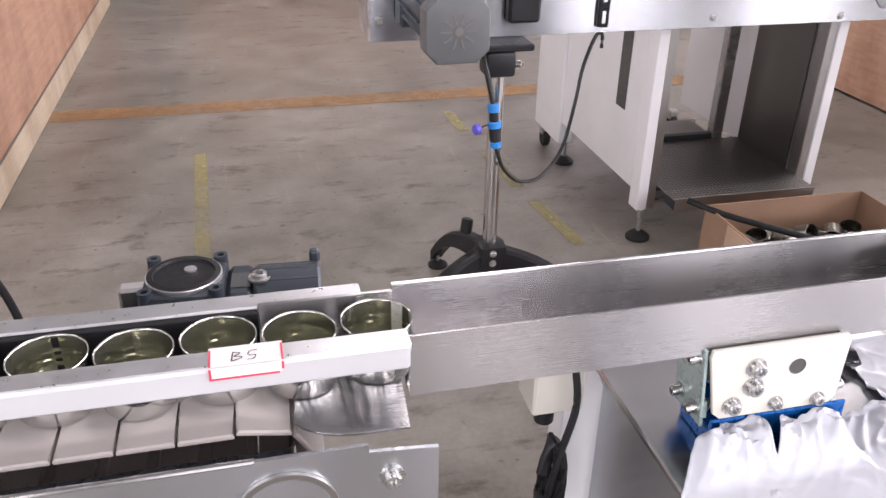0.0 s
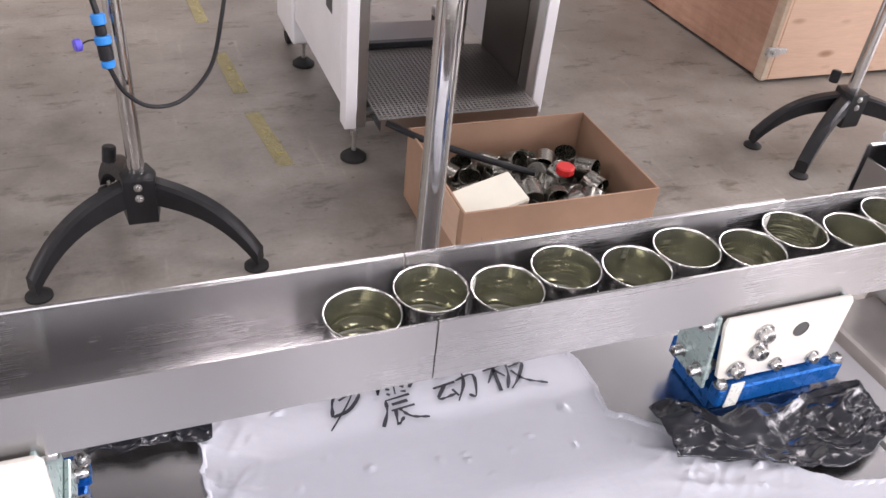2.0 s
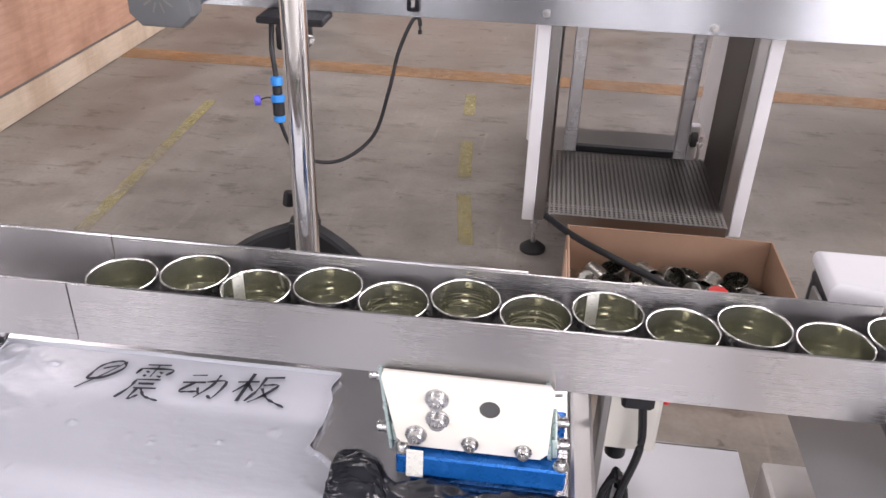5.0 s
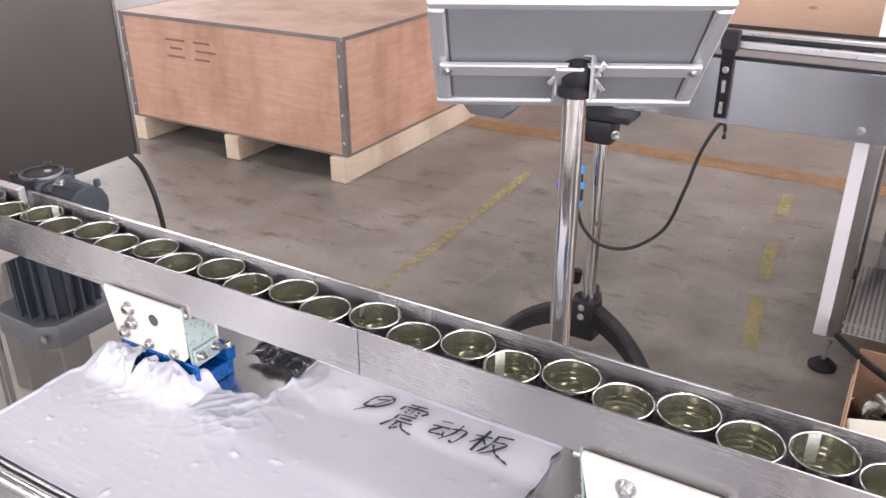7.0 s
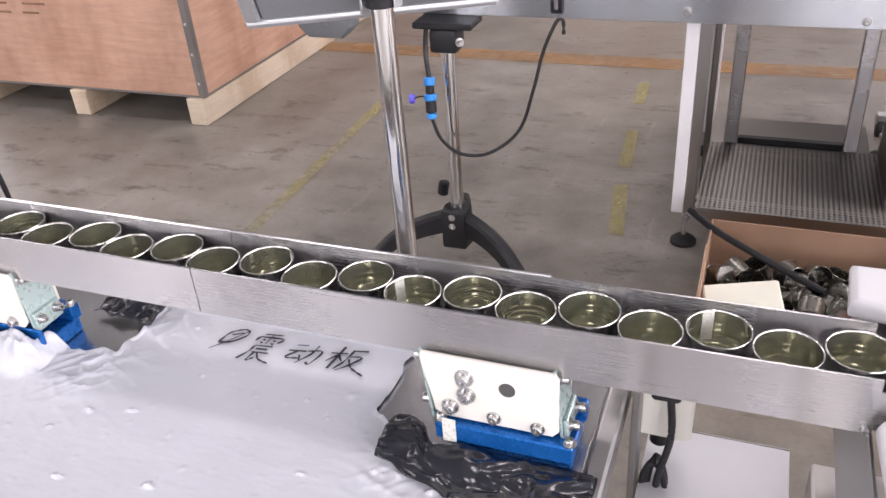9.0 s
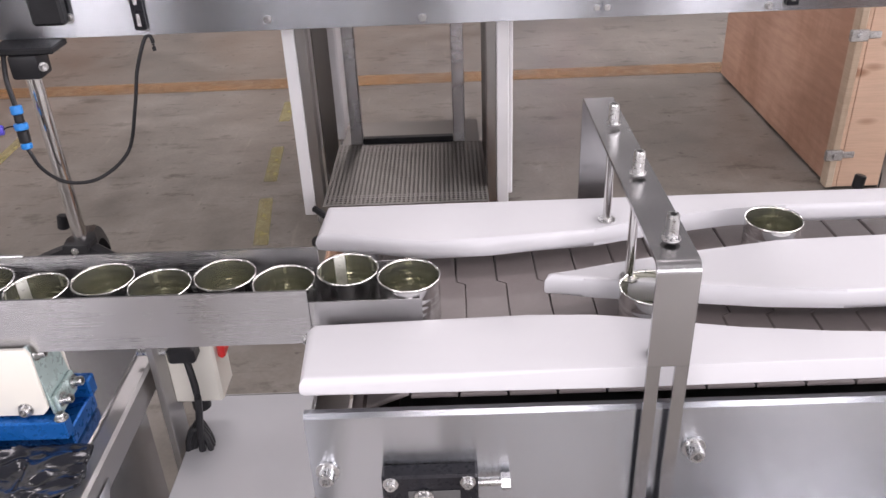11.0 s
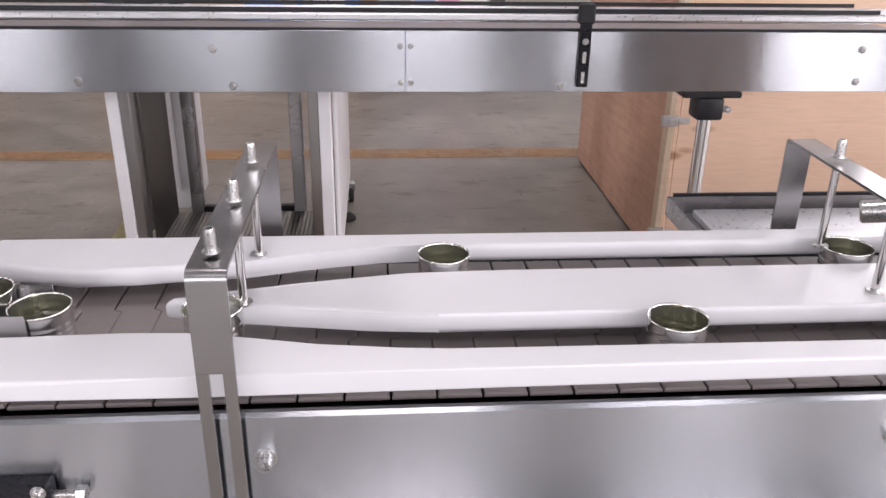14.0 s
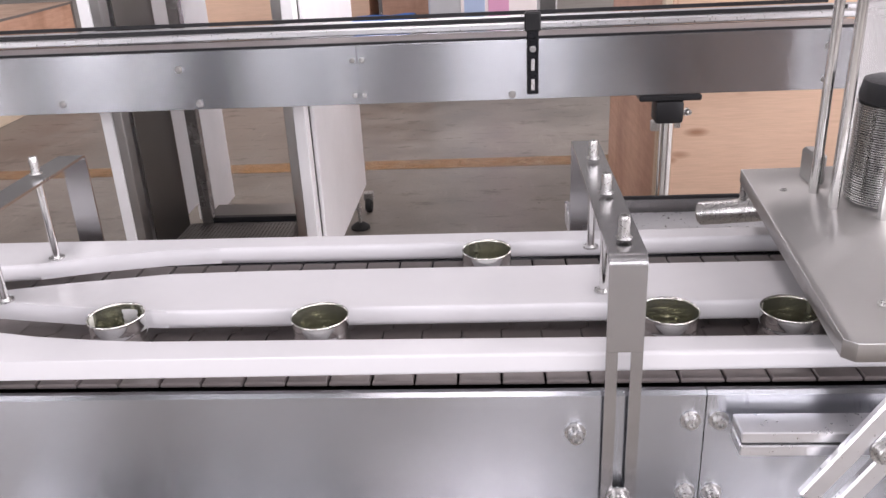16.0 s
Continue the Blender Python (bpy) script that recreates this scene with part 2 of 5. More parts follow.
# dark grey that puts the shade of recesses and undersides into the colour
M["dim"] = plain("shaded_interior", (0.10, 0.10, 0.10), 0.5, 0.3, 0.2, 10, 0.1)
M["tarp"] = plain("blue_tarpaulin", (0.02, 0.18, 0.62), 0.4, 0.0, 0.15, 6, 0.2)
M["pink"] = plain("pink_print", (0.72, 0.36, 0.55), 0.5, 0.0, 0.1, 6, 0)
M["tarp_pale"] = plain("pale_blue_print", (0.42, 0.52, 0.72), 0.5, 0.0, 0.1, 6, 0)
M["strip"] = plain("grey_edge_strip", (0.17, 0.155, 0.145), 0.45, 0.3, 0.15, 20, 0.05)


# ---- building blocks ----
ORG = {}


def thing(name, loc, label, category, group="", kind=""):
    o = new(name)
    o.empty_display_size = 0.05
    o.location = loc
    ORG[o.name] = Vector(loc)
    return tagged(o, label, category, group, kind)


def mesh_from(name, bm, mats, origin, smooth=35):
    bmesh.ops.recalc_face_normals(bm, faces=bm.faces)
    me = bpy.data.meshes.new(name)
    bmesh.ops.translate(bm, verts=bm.verts, vec=-Vector(origin))
    bm.to_mesh(me)
    bm.free()
    for m in mats if isinstance(mats, (list, tuple)) else [mats]:
        me.materials.append(m)
    me.shade_smooth()
    me.set_sharp_from_angle(angle=radians(smooth))
    return me


def part(name, bm, mat, parent, label=""):
    top = parent
    while top.parent:
        top = top.parent
    o = new(name, mesh_from(name, bm, mat, ORG[top.name]))
    o.parent = parent
    if label:
        o["label"] = label
    return o


def solo(name, bm, mat, loc, label, category, group="", kind=""):
    o = new(name, mesh_from(name, bm, mat, loc))
    o.location = loc
    ORG[o.name] = Vector(loc)
    return tagged(o, label, category, group, kind)


def box(x0, x1, y0, y1, z0, z1, bevel=0.0, bm=None, turn=None, seg=1):
    """A box, bevelled; turn is a matrix that places it in the world."""
    tmp = bmesh.new()
    bmesh.ops.create_cube(tmp, size=1)
    for v in tmp.verts:
        v.co = Vector(((x0, x1)[v.co.x > 0], (y0, y1)[v.co.y > 0], (z0, z1)[v.co.z > 0]))
    if bevel:
        bmesh.ops.bevel(tmp, geom=list(tmp.edges), offset=bevel, segments=seg, affect="EDGES", profile=0.5)
    return merge(tmp, bm, turn)


def merge(tmp, bm=None, turn=None):
    if turn is not None:
        tmp.transform(turn)
    if bm is None:
        return tmp
    me = bpy.data.meshes.new("tmp")
    tmp.to_mesh(me)
    tmp.free()
    bm.from_mesh(me)
    bpy.data.meshes.remove(me)
    return bm


def lathe(profile, seg=24, bm=None, turn=None, mats=None):
    """Turns a profile of (radius, height) round the z axis."""
    tmp = bmesh.new()
    rings = []
    for r, z in profile:
        if r < 1e-6:
            rings.append([tmp.verts.new((0, 0, z))])
        else:
            rings.append([tmp.verts.new((r * math.cos(2 * math.pi * k / seg), r * math.sin(2 * math.pi * k / seg), z)) for k in range(seg)])
    for n, (a, b) in enumerate(zip(rings, rings[1:])):
        for k in range(seg):
            j = (k + 1) % seg
            if len(a) == 1 and len(b) == 1:
                continue
            f = [a[0], b[k], b[j]] if len(a) == 1 else [a[k], a[j], b[0]] if len(b) == 1 else [a[k], a[j], b[j], b[k]]
            face = tmp.faces.new(f)
            if mats:
                face.material_index = mats[n]
    return merge(tmp, bm, turn)


def rod(p0, p1, r, bm=None, seg=16, bev=0.0):
    p0, p1 = Vector(p0), Vector(p1)
    d = p1 - p0
    h = d.length
    prof = [(0, 0), (r - bev, 0), (r, bev), (r, h - bev), (r - bev, h), (0, h)] if bev else [(0, 0), (r, 0), (r, h), (0, h)]
    return lathe(prof, seg, bm, Matrix.Translation(p0) @ d.to_track_quat("Z", "Y").to_matrix().to_4x4())


def smooth_path(points, n=8):
    """Catmull-Rom points through a short list."""
    p = [Vector(q) for q in points]
    p = [p[0] * 2 - p[1], *p, p[-1] * 2 - p[-2]]
    out = []
    for a, b, c, d in zip(p, p[1:], p[2:], p[3:]):
        for k in range(n):
            t = k / n
            out.append(0.5 * (2 * b + (c - a) * t + (2 * a - 5 * b + 4 * c - d) * t * t + (3 * b - a - 3 * c + d) * t ** 3))
    return out + [p[-2]]


def tube(points, r, bm=None, seg=8, curve=True, n=8):
    path = smooth_path(points, n) if curve else [Vector(q) for q in points]
    tmp = bmesh.new()
    rings = []
    for k, p in enumerate(path):
        d = (path[min(k + 1, len(path) - 1)] - path[max(k - 1, 0)]).normalized()
        q = d.to_track_quat("Z", "Y")
        rings.append([tmp.verts.new(p + q @ Vector((r * math.cos(2 * math.pi * s / seg), r * math.sin(2 * math.pi * s / seg), 0))) for s in range(seg)])
    for a, b in zip(rings, rings[1:]):
        for s in range(seg):
            tmp.faces.new([a[s], a[(s + 1) % seg], b[(s + 1) % seg], b[s]])
    tmp.faces.new(rings[0])
    tmp.faces.new(rings[-1])
    return merge(tmp, bm)


def prism(outline, z0, z1, bevel=0.0, bm=None, turn=None, seg=2):
    """An outline of (x, y) raised from z0 to z1."""
    tmp = bmesh.new()
    lo = [tmp.verts.new((x, y, z0)) for x, y in outline]
    hi = [tmp.verts.new((x, y, z1)) for x, y in outline]
    tmp.faces.new(lo[::-1])
    tmp.faces.new(hi)
    for k in range(len(lo)):
        j = (k + 1) % len(lo)
        tmp.faces.new([lo[k], lo[j], hi[j], hi[k]])
    if bevel:
        bmesh.ops.bevel(tmp, geom=[e for e in tmp.edges if abs(e.verts[0].co.z - e.verts[1].co.z) < 1e-6], offset=bevel, segments=seg, affect="EDGES", profile=0.5)
    return merge(tmp, bm, turn)


# turns an (x, y, z) prism so that its outline lies in the x-z plane and it is raised along +y
XZ = Matrix(((1, 0, 0, 0), (0, 0, 1, 0), (0, 1, 0, 0), (0, 0, 0, 1)))
# outline (y, z), raised along x
YZ = Matrix(((0, 0, 1, 0), (1, 0, 0, 0), (0, 1, 0, 0), (0, 0, 0, 1)))


def sheet(profile, x0, x1, thick, bm=None):
    """Folded sheet metal: a polyline of (y, z), given a thickness, run from x0 to x1."""
    p = [Vector((y, z)) for y, z in profile]
    off = []
    for k, q in enumerate(p):
        d0 = (p[k] - p[k - 1]).normalized() if k else (p[1] - p[0]).normalized()
        d1 = (p[k + 1] - p[k]).normalized() if k < len(p) - 1 else d0
        n0, n1 = Vector((-d0.y, d0.x)), Vector((-d1.y, d1.x))
        n = (n0 + n1).normalized()
        off.append(q + n * thick / max(0.3, n.dot(n0)))
    return prism([tuple(q) for q in p] + [tuple(q) for q in off[::-1]], x0, x1, 0, bm, YZ)


def bolt(at, axis, r=0.006, h=0.006, bm=None, washer=True):
    """A hexagon-socket bolt head with its washer, on a face."""
    turn = Matrix.Translation(at) @ Vector(axis).to_track_quat("Z", "Y").to_matrix().to_4x4()
    prof = ([(r * 1.45, 0), (r * 1.45, r * 0.25), (r, r * 0.25)] if washer else [(r, 0)]) + [(r, h * 0.85), (r * 0.85, h), (r * 0.5, h), (r * 0.5, h * 0.45), (0, h * 0.45)]
    return lathe(prof, 12, bm, turn)


def ribbon(strokes, place, width, bm=None):
    """Pen strokes: polylines in the unit square, laid flat by place(u, v), as thin raised bands."""
    bm = bm or bmesh.new()
    for s in strokes:
        pts = smooth_path([Vector((*place(u, v), 0)) for u, v in s], 4) if len(s) > 2 else [Vector((*place(u, v), 0)) for u, v in s]
        left, right = [], []
        for k, p in enumerate(pts):
            d = (pts[min(k + 1, len(pts) - 1)] - pts[max(k - 1, 0)]).normalized()
            n = Vector((-d.y, d.x, 0)) * width * (0.75 + 0.35 * math.sin(1.7 * k + p.x * 400))
            left.append(bm.verts.new(p + n))
            right.append(bm.verts.new(p - n))
        for k in range(len(pts) - 1):
            bm.faces.new([left[k], left[k + 1], right[k + 1], right[k]])
    return bm


# ---- hall ----
def hall():
    bm = bmesh.new()
    bmesh.ops.create_grid(bm, x_segments=24, y_segments=20, size=1)
    for v in bm.verts:
        v.co = Vector((1 + v.co.x * 12, 2 + v.co.y * 10, 0))
    solo("floor", bm, M["floor"], (0, 0, 0), "worn grey-brown concrete factory floor with scuffs", "floor", kind="structure")
    for n, (a, b, c, d) in {"wall_south": (-11.2, 9.2, -8.2, -8.0), "wall_north": (-11.2, 9.2, 12.0, 12.2), "wall_west": (-11.2, -11.0, -8.0, 12.0), "wall_east": (9.0, 9.2, -8.0, 12.0)}.items():
        bm = bmesh.new()
        if n != "wall_north":  # window bands between piers
            box(a, b, c, d, 0, 1.3, 0, bm)
            box(a, b, c, d, 4.6, 6.5, 0, bm)
            for k in range(8):
                if n == "wall_south":
                    x = a + k * (b - a - 0.9) / 7
                    box(x, x + 0.9, c, d, 1.3, 4.6, 0, bm)
                else:
                    y = c + k * (d - c - 0.9) / 7
                    box(a, b, y, y + 0.9, 1.3, 4.6, 0, bm)
        else:
            box(a, b, c, d, 0, 6.5, 0, bm)
        solo(n, bm, M["wall"], (a, c, 0), "pale grey painted hall wall", "wall", kind="structure")
    bm = bmesh.new()
    box(-11.2, 9.2, -8.2, 12.2, 6.5, 6.65, 0, bm)
    solo("ceiling", bm, M["roof"], (1, 2, 6.5), "pale sheet-metal hall ceiling", "ceiling", kind="structure")
    for k, x in enumerate((-5.5, 1.2, 7.9)):
        for j, y in enumerate((-4.5, 1.5, 7.5)):
            t = thing("ceiling_light", (x, y, 6.45), "white rectangular ceiling light fitting of the hall", "ceiling light", "lights of the hall")
            part("frame", box(x - 1.0, x + 1.0, y - 0.55, y + 0.55, 6.44, 6.5, 0.01), M["white"], t)
            area_lamp("hall_lamp", pose(x, y, 6.42), 1.8, 0.9, LAMP_W, (1.0, 0.91, 0.95))
    for k in range(7):
        x, y = -11.2 + 0.45 + (k + 0.5) * 19.5 / 7, -8.0 + 0.45 + (k + 0.5) * 19.1 / 7
        # uneven window strengths, set to steer the bands mirrored in steel panels
        area_lamp("unseen_window_daylight", look((x, -7.95, 2.95), (x, 0, 2.2)), 1.6, 3.2, WINDOW_W * (1.7, 1.7, 1.1, 0.5, 0.8, 1.4, 1.7)[k], (0.985, 0.92, 0.975))
        # added fill from unseen west windows, lifts the left floor and crates
        if k > 2:
            area_lamp("unseen_window_daylight", look((-10.95, y, 2.95), (0, y, 2.0)), 1.8, 3.2, WEST_W, (0.985, 0.93, 0.97))
        area_lamp("unseen_window_daylight", look((8.95, y, 2.95), (0, y, 2.2)), 1.8, 3.2, EAST_W, (0.985, 0.92, 0.975))


def floor_lines():
    bm = box(-9, 9, 2.785, 2.915, 0.002, 0.003)
    solo("orange_line", bm, M["orange"], (0, 2.85, 0), "worn orange painted line on the concrete floor", "floor line", kind="structure")
    for a, b in (((-0.595, 2.35), (-0.54, 0.45)), ((0.392, 2.15), (0.414, 1.86)), ((0.424, 1.74), (0.462, 1.44)), ((0.36, 2.62), (0.372, 2.4))):
        d = Vector((b[0] - a[0], b[1] - a[1]))
        n = Vector((-d.y, d.x)).normalized() * 0.021
        q = [(a[0] + n.x, a[1] + n.y), (a[0] - n.x, a[1] - n.y), (b[0] - n.x, b[1] - n.y), (b[0] + n.x, b[1] + n.y)]
        solo("yellow_line", prism(q[::-1], 0.002, 0.003), M["yellow"], (a[0], a[1], 0), "broken, worn yellow painted line on the concrete floor", "floor line", kind="structure")


# ---- cans ----
CAN_R, CAN_H = 0.0266, 0.042
CHUTE_Z, BELT_Z, FEED_Z = 0.7139, 0.7035, 0.7192


def can_meshes():
    w, r, h = 0.0006, 0.0258, CAN_H
    beads = [(h * f + dz, d) for f in (0.42, 0.56, 0.70) for dz, d in ((-0.0019, 0), (-0.0008, 0.00035), (0.0008, 0.00035), (0.0019, 0))]
    out = [(0, 0.0022), (r - 0.004, 0.0022), (r - 0.0025, 0.0004), (r - 0.0006, 0.0004), (r, 0.0016)] + [(r - d, z) for z, d in beads] + [(r, h - 0.002)]
    ins = [(r - w, h - 0.002)] + [(r - w - d, z) for z, d in beads[::-1]] + [(r - w, 0.005), (r - 0.003, 0.0034), (r - 0.008, 0.0034), (r - 0.009, 0.0042), (r - 0.0125, 0.0042), (r - 0.0132, 0.0054), (r - 0.0142, 0.0054), (r - 0.015, 0.0042), (0, 0.0042)]
    body = lathe(out + ins, 48, mats=[0] * len(out) + [1] * len(ins))
    rim = lathe([(r - 0.0007, h - 0.0026), (r + 0.0004, h - 0.0024), (CAN_R, h - 0.0012), (CAN_R, h - 0.0005), (CAN_R - 0.0004, h), (r - 0.0002, h - 0.0001), (r - 0.0008, h - 0.0010), (r - 0.0007, h - 0.0026)], 48)
    # bright reflection of the chute wall, painted as a stripe inside the can
    patch = bmesh.new()
    rows = []
    for z in (0.012, h - 0.0015):
        rows.append([patch.verts.new(((r - 0.0011) * math.cos(a / 10), (r - 0.0011) * math.sin(a / 10), z)) for a in range(-2, 3)])
    for k in range(4):
        patch.faces.new([rows[0][k], rows[0][k + 1], rows[1][k + 1], rows[1][k]])
    return (mesh_from("body", body, [M["can_out"], M["can_in"]], (0, 0, 0), 40), mesh_from("rim", rim, M["can_rim"], (0, 0, 0), 60), mesh_from("reflection_stripe", patch, M["patch"], (0, 0, 0)))


def make_can(meshes, spin, mirrored, label, group):
    o = tagged(new("can"), label, "tin can", group)
    for name, me in zip(("body", "rim", "reflection_stripe"), meshes):
        if name == "reflection_stripe" and not mirrored:
            continue
        p = new(name, me)
        p.parent = o
        p.rotation_euler = (0, 0, spin)
        if name == "reflection_stripe":
            p["label"] = "white stripe painted as a reflection of the chute wall"
    return o


# ---- machines: the feeding line ----
def infeed_conveyor():
    t = thing("infeed_conveyor", (-1.0, 0.03, 0), "stainless slat-chain infeed conveyor with white guide rails", "conveyor")
    x0, x1 = -1.75, -0.322
    rail = bmesh.new()
    box(x0, x1, -0.023, -0.004, 0.769, 0.777, 0.0015, rail)
    part("near_rail_top", rail, M["alu"], t, "grey aluminium top of the guide rail")
    part("near_rail", box(x0, x1 - 0.001, -0.025, -0.006, 0.757, 0.7766, 0.002), M["alu_white"], t, "white guide rail")
    part("near_liner", box(x0, x1 - 0.002, -0.0038, 0.0035, 0.752, 0.771, 0.001), M["black"], t, "black wear strip")
    part("far_rail", box(x0, x1 - 0.02, 0.068, 0.088, 0.736, 0.7615, 0.0015), M["alu"], t)
    part("far_liner", box(x0, -0.42, 0.0615, 0.0678, 0.722, 0.7605, 0.001), M["black"], t, "black wear strip")
    part("far_guide_plate", box(-0.4195, x1 + 0.002, 0.063, 0.066, 0.714, 0.766, 0.0006), M["steel"], t)
    # side panels with a round opening near the end
    for y, nm in ((-0.052, "side_panel"), (0.118, "far_side_panel")):
        out = [(x0, 0.63), (x1 + 0.012, 0.63), (x1 + 0.012, 0.712), (-0.357, 0.716), (-0.357, 0.722), (x0, 0.722)]
        part(nm, prism(out, y - 0.0015, y + 0.0015, 0, None, XZ), M["steel_panel"], t)
    part("opening_ring", lathe([(0.030, 0), (0.034, 0), (0.034, 0.003), (0.030, 0.003), (0.030, -0.004), (0, -0.004)], 32, None, Matrix.Translation((-0.412, -0.0537, 0.676)) @ Matrix.Rotation(radians(90), 4, "X")), M["steel_dull"], t)
    part("chain_guide", box(x0, -0.405, -0.047, -0.037, 0.700, 0.716, 0.001), M["black_anod"], t, "black chain guide strip")
    part("edge_fold", rod((x0, -0.0525, 0.722), (-0.43, -0.0525, 0.722), 0.0022, None, 8), M["steel"], t)
    # transfer plate, its front corner rounded
    out = [(-0.4, 0.07), (-0.4, 0.0)] + [(-0.36 - 0.045 * math.cos(a), -0.006 - 0.030 * math.sin(a)) for a in (0.3, 0.6, 0.9, 1.2, 1.5)] + [(-0.326, -0.037), (-0.322, 0.02), (-0.322, 0.07)]
    part("transfer_plate", prism(out, 0.7165, 0.7186, 0.0005), M["steel"], t)
    bm = bolt((-0.342, -0.0536, 0.693), (0, -1, 0), 0.006, 0.007)
    part("bolt", bm, M["zinc"], t)
    for x in (-0.9, -1.6):
        for y in (-0.046, 0.112):
            part("leg", box(x - 0.02, x + 0.02, y - 0.02 + 0.03 * (1 if y < 0 else -1), y + 0.02 + 0.03 * (1 if y < 0 else -1), 0.0, 0.66, 0.003), M["steel_dull"], t)
    part("crossbar", box(-1.6, -0.9, 0.02, 0.05, 0.25, 0.29, 0.003), M["steel_dull"], t)
    # card with a handwritten mark, folded over the rail
    card = part("card", prism([(-0.452, -0.0245), (-0.4055, -0.0245), (-0.4055, -0.0032), (-0.452, -0.0032)], 0.7773, 0.7778, 0), M["card"], t, "white card with red border and handwritten mark")
    part("card_front", prism([(-0.452, 0.769), (-0.4085, 0.769), (-0.4055, 0.772), (-0.4055, 0.7778), (-0.452, 0.7778)], -0.0262, -0.0255, 0, None, XZ), M["card"], t)
    b5 = [[(0.22, 0.1), (0.26, 0.9)], [(0.26, 0.9), (0.42, 0.75), (0.28, 0.52)], [(0.28, 0.52), (0.47, 0.35), (0.22, 0.1)], [(0.62, 0.85), (0.6, 0.5), (0.76, 0.45), (0.72, 0.15), (0.58, 0.12)], [(0.62, 0.85), (0.8, 0.92)]]
    bm = ribbon(b5, lambda u, v: (-0.444 + 0.028 * u, -0.0215 + 0.012 * v), 0.00045)
    bmesh.ops.translate(bm, verts=bm.verts, vec=(0, 0, 0.7781))
    part("handwriting", bm, M["ink"], card, "B 5")
    red = bmesh.new()
    for a, b, c, d in ((-0.452, -0.4505, 0.769, 0.7776), (-0.4505, -0.4085, 0.769, 0.7704), (-0.407, -0.4055, 0.772, 0.7776)):
        box(a, b, -0.0266, -0.0263, c, d, 0, red)
    for a, b in ((-0.452, -0.4507), (-0.4068, -0.4055)):
        box(a, b, -0.0245, -0.006, 0.7779, 0.7781, 0, red)
    part("red_border", red, M["red_ink"], t)
    return t


def gear_motor(name, at, turn, label):
    """Square worm gearbox with a ribbed motor."""
    t = thing(name, at, label, "gear motor")
    R = Matrix.Translation(at) @ turn @ Matrix.Scale(0.80, 4)
    g = part("gearbox", box(-0.045, 0.045, -0.045, 0.045, -0.04, 0.036, 0.008, None, R, 2), M["motor"], t)
    part("flange_ring", lathe([(0.030, 0.036), (0.040, 0.036), (0.040, 0.040), (0.034, 0.041), (0.033, 0.038), (0, 0.038)], 32, None, R), M["black"], g)
    part("flange_edge", lathe([(0.0402, 0.034), (0.0415, 0.0345), (0.0415, 0.0395), (0.0402, 0.0402)], 32, None, R), M["alu"], g)
    for sx in (-1, 1):
        for sy in (-1, 1):
            part("lug", lathe([(0.004, 0.03), (0.008, 0.03), (0.008, 0.041), (0.004, 0.041), (0.004, 0.03)], 14, None, R @ Matrix.Translation((sx * 0.037, sy * 0.037, 0))), M["motor"], g)
    part("centre_cap", lathe([(0.007, 0.038), (0.007, 0.040), (0, 0.0405)], 14, None, R @ Matrix.Translation((0.006, 0.01, 0))), M["alu"], g)
    part("neck", box(0.045, 0.075, -0.036, 0.036, -0.036, 0.028, 0.006, None, R), M["motor"], t)
    part("name_plate", box(0.05, 0.072, -0.02, 0.012, 0.0282, 0.0292, 0.0004, None, R), M["fan"], t)
    b = part("motor_body", rod(R @ Vector((0.0752, 0, -0.004)), R @ Vector((0.15, 0, -0.004)), 0.034, None, 28, 0.003), M["motor"], t)
    for k in range(9):
        a = radians(-10 + k * 25)
        part("fin", box(0.08, 0.147, 0.033, 0.043, -0.0016, 0.0016, 0.0005, None, R @ Matrix.Translation((0, 0, -0.004)) @ Matrix.Rotation(a, 4, "X")), M["motor"], b)
    bm = bolt(R @ Vector((0.082, -0.012, 0.034)), R.to_3x3() @ Vector((0, 0, 1)), 0.007, 0.006)
    part("bolt", bm, M["zinc"], t)
    part("strap_hook", box(0.138, 0.15, 0.02, 0.032, 0.03, 0.046, 0.003, None, R), M["motor"], t)
    return t


def chute():
    t = thing("vibrating_chute", (0.28, 0.04, 0.7), "brushed stainless vibrating chute in two butted lengths", "chute")
    prof = [(0.0042, 0.763), (0.0042, 0.7115), (0.0765, 0.7115), (0.0765, 0.763)]
    part("chute_trough", sheet(prof, -0.318, 0.2846, 0.002), M["steel"], t)
    part("chute_trough", sheet(prof, 0.2858, 0.8815, 0.002), M["steel"], t)
    # outlet liner, lower walls
    out = sheet([(0.0068, 0.750), (0.0068, 0.7137), (0.0738, 0.7137), (0.0738, 0.748)], 0.86, 0.974, 0.0012)
    part("outlet_liner", out, M["steel"], t)
    part("top_fold", rod((0.2858, 0.0772, 0.763), (0.62, 0.0772, 0.763), 0.0016, None, 8), M["steel"], t)
    part("top_fold", rod((-0.318, 0.0772, 0.763), (0.2846, 0.0772, 0.763), 0.0016, None, 8), M["steel"], t)
    part("outlet_bolt", bolt((0.877, 0.0035, 0.716), (0, -1, 0), 0.003, 0.005), M["zinc"], t)
    return t


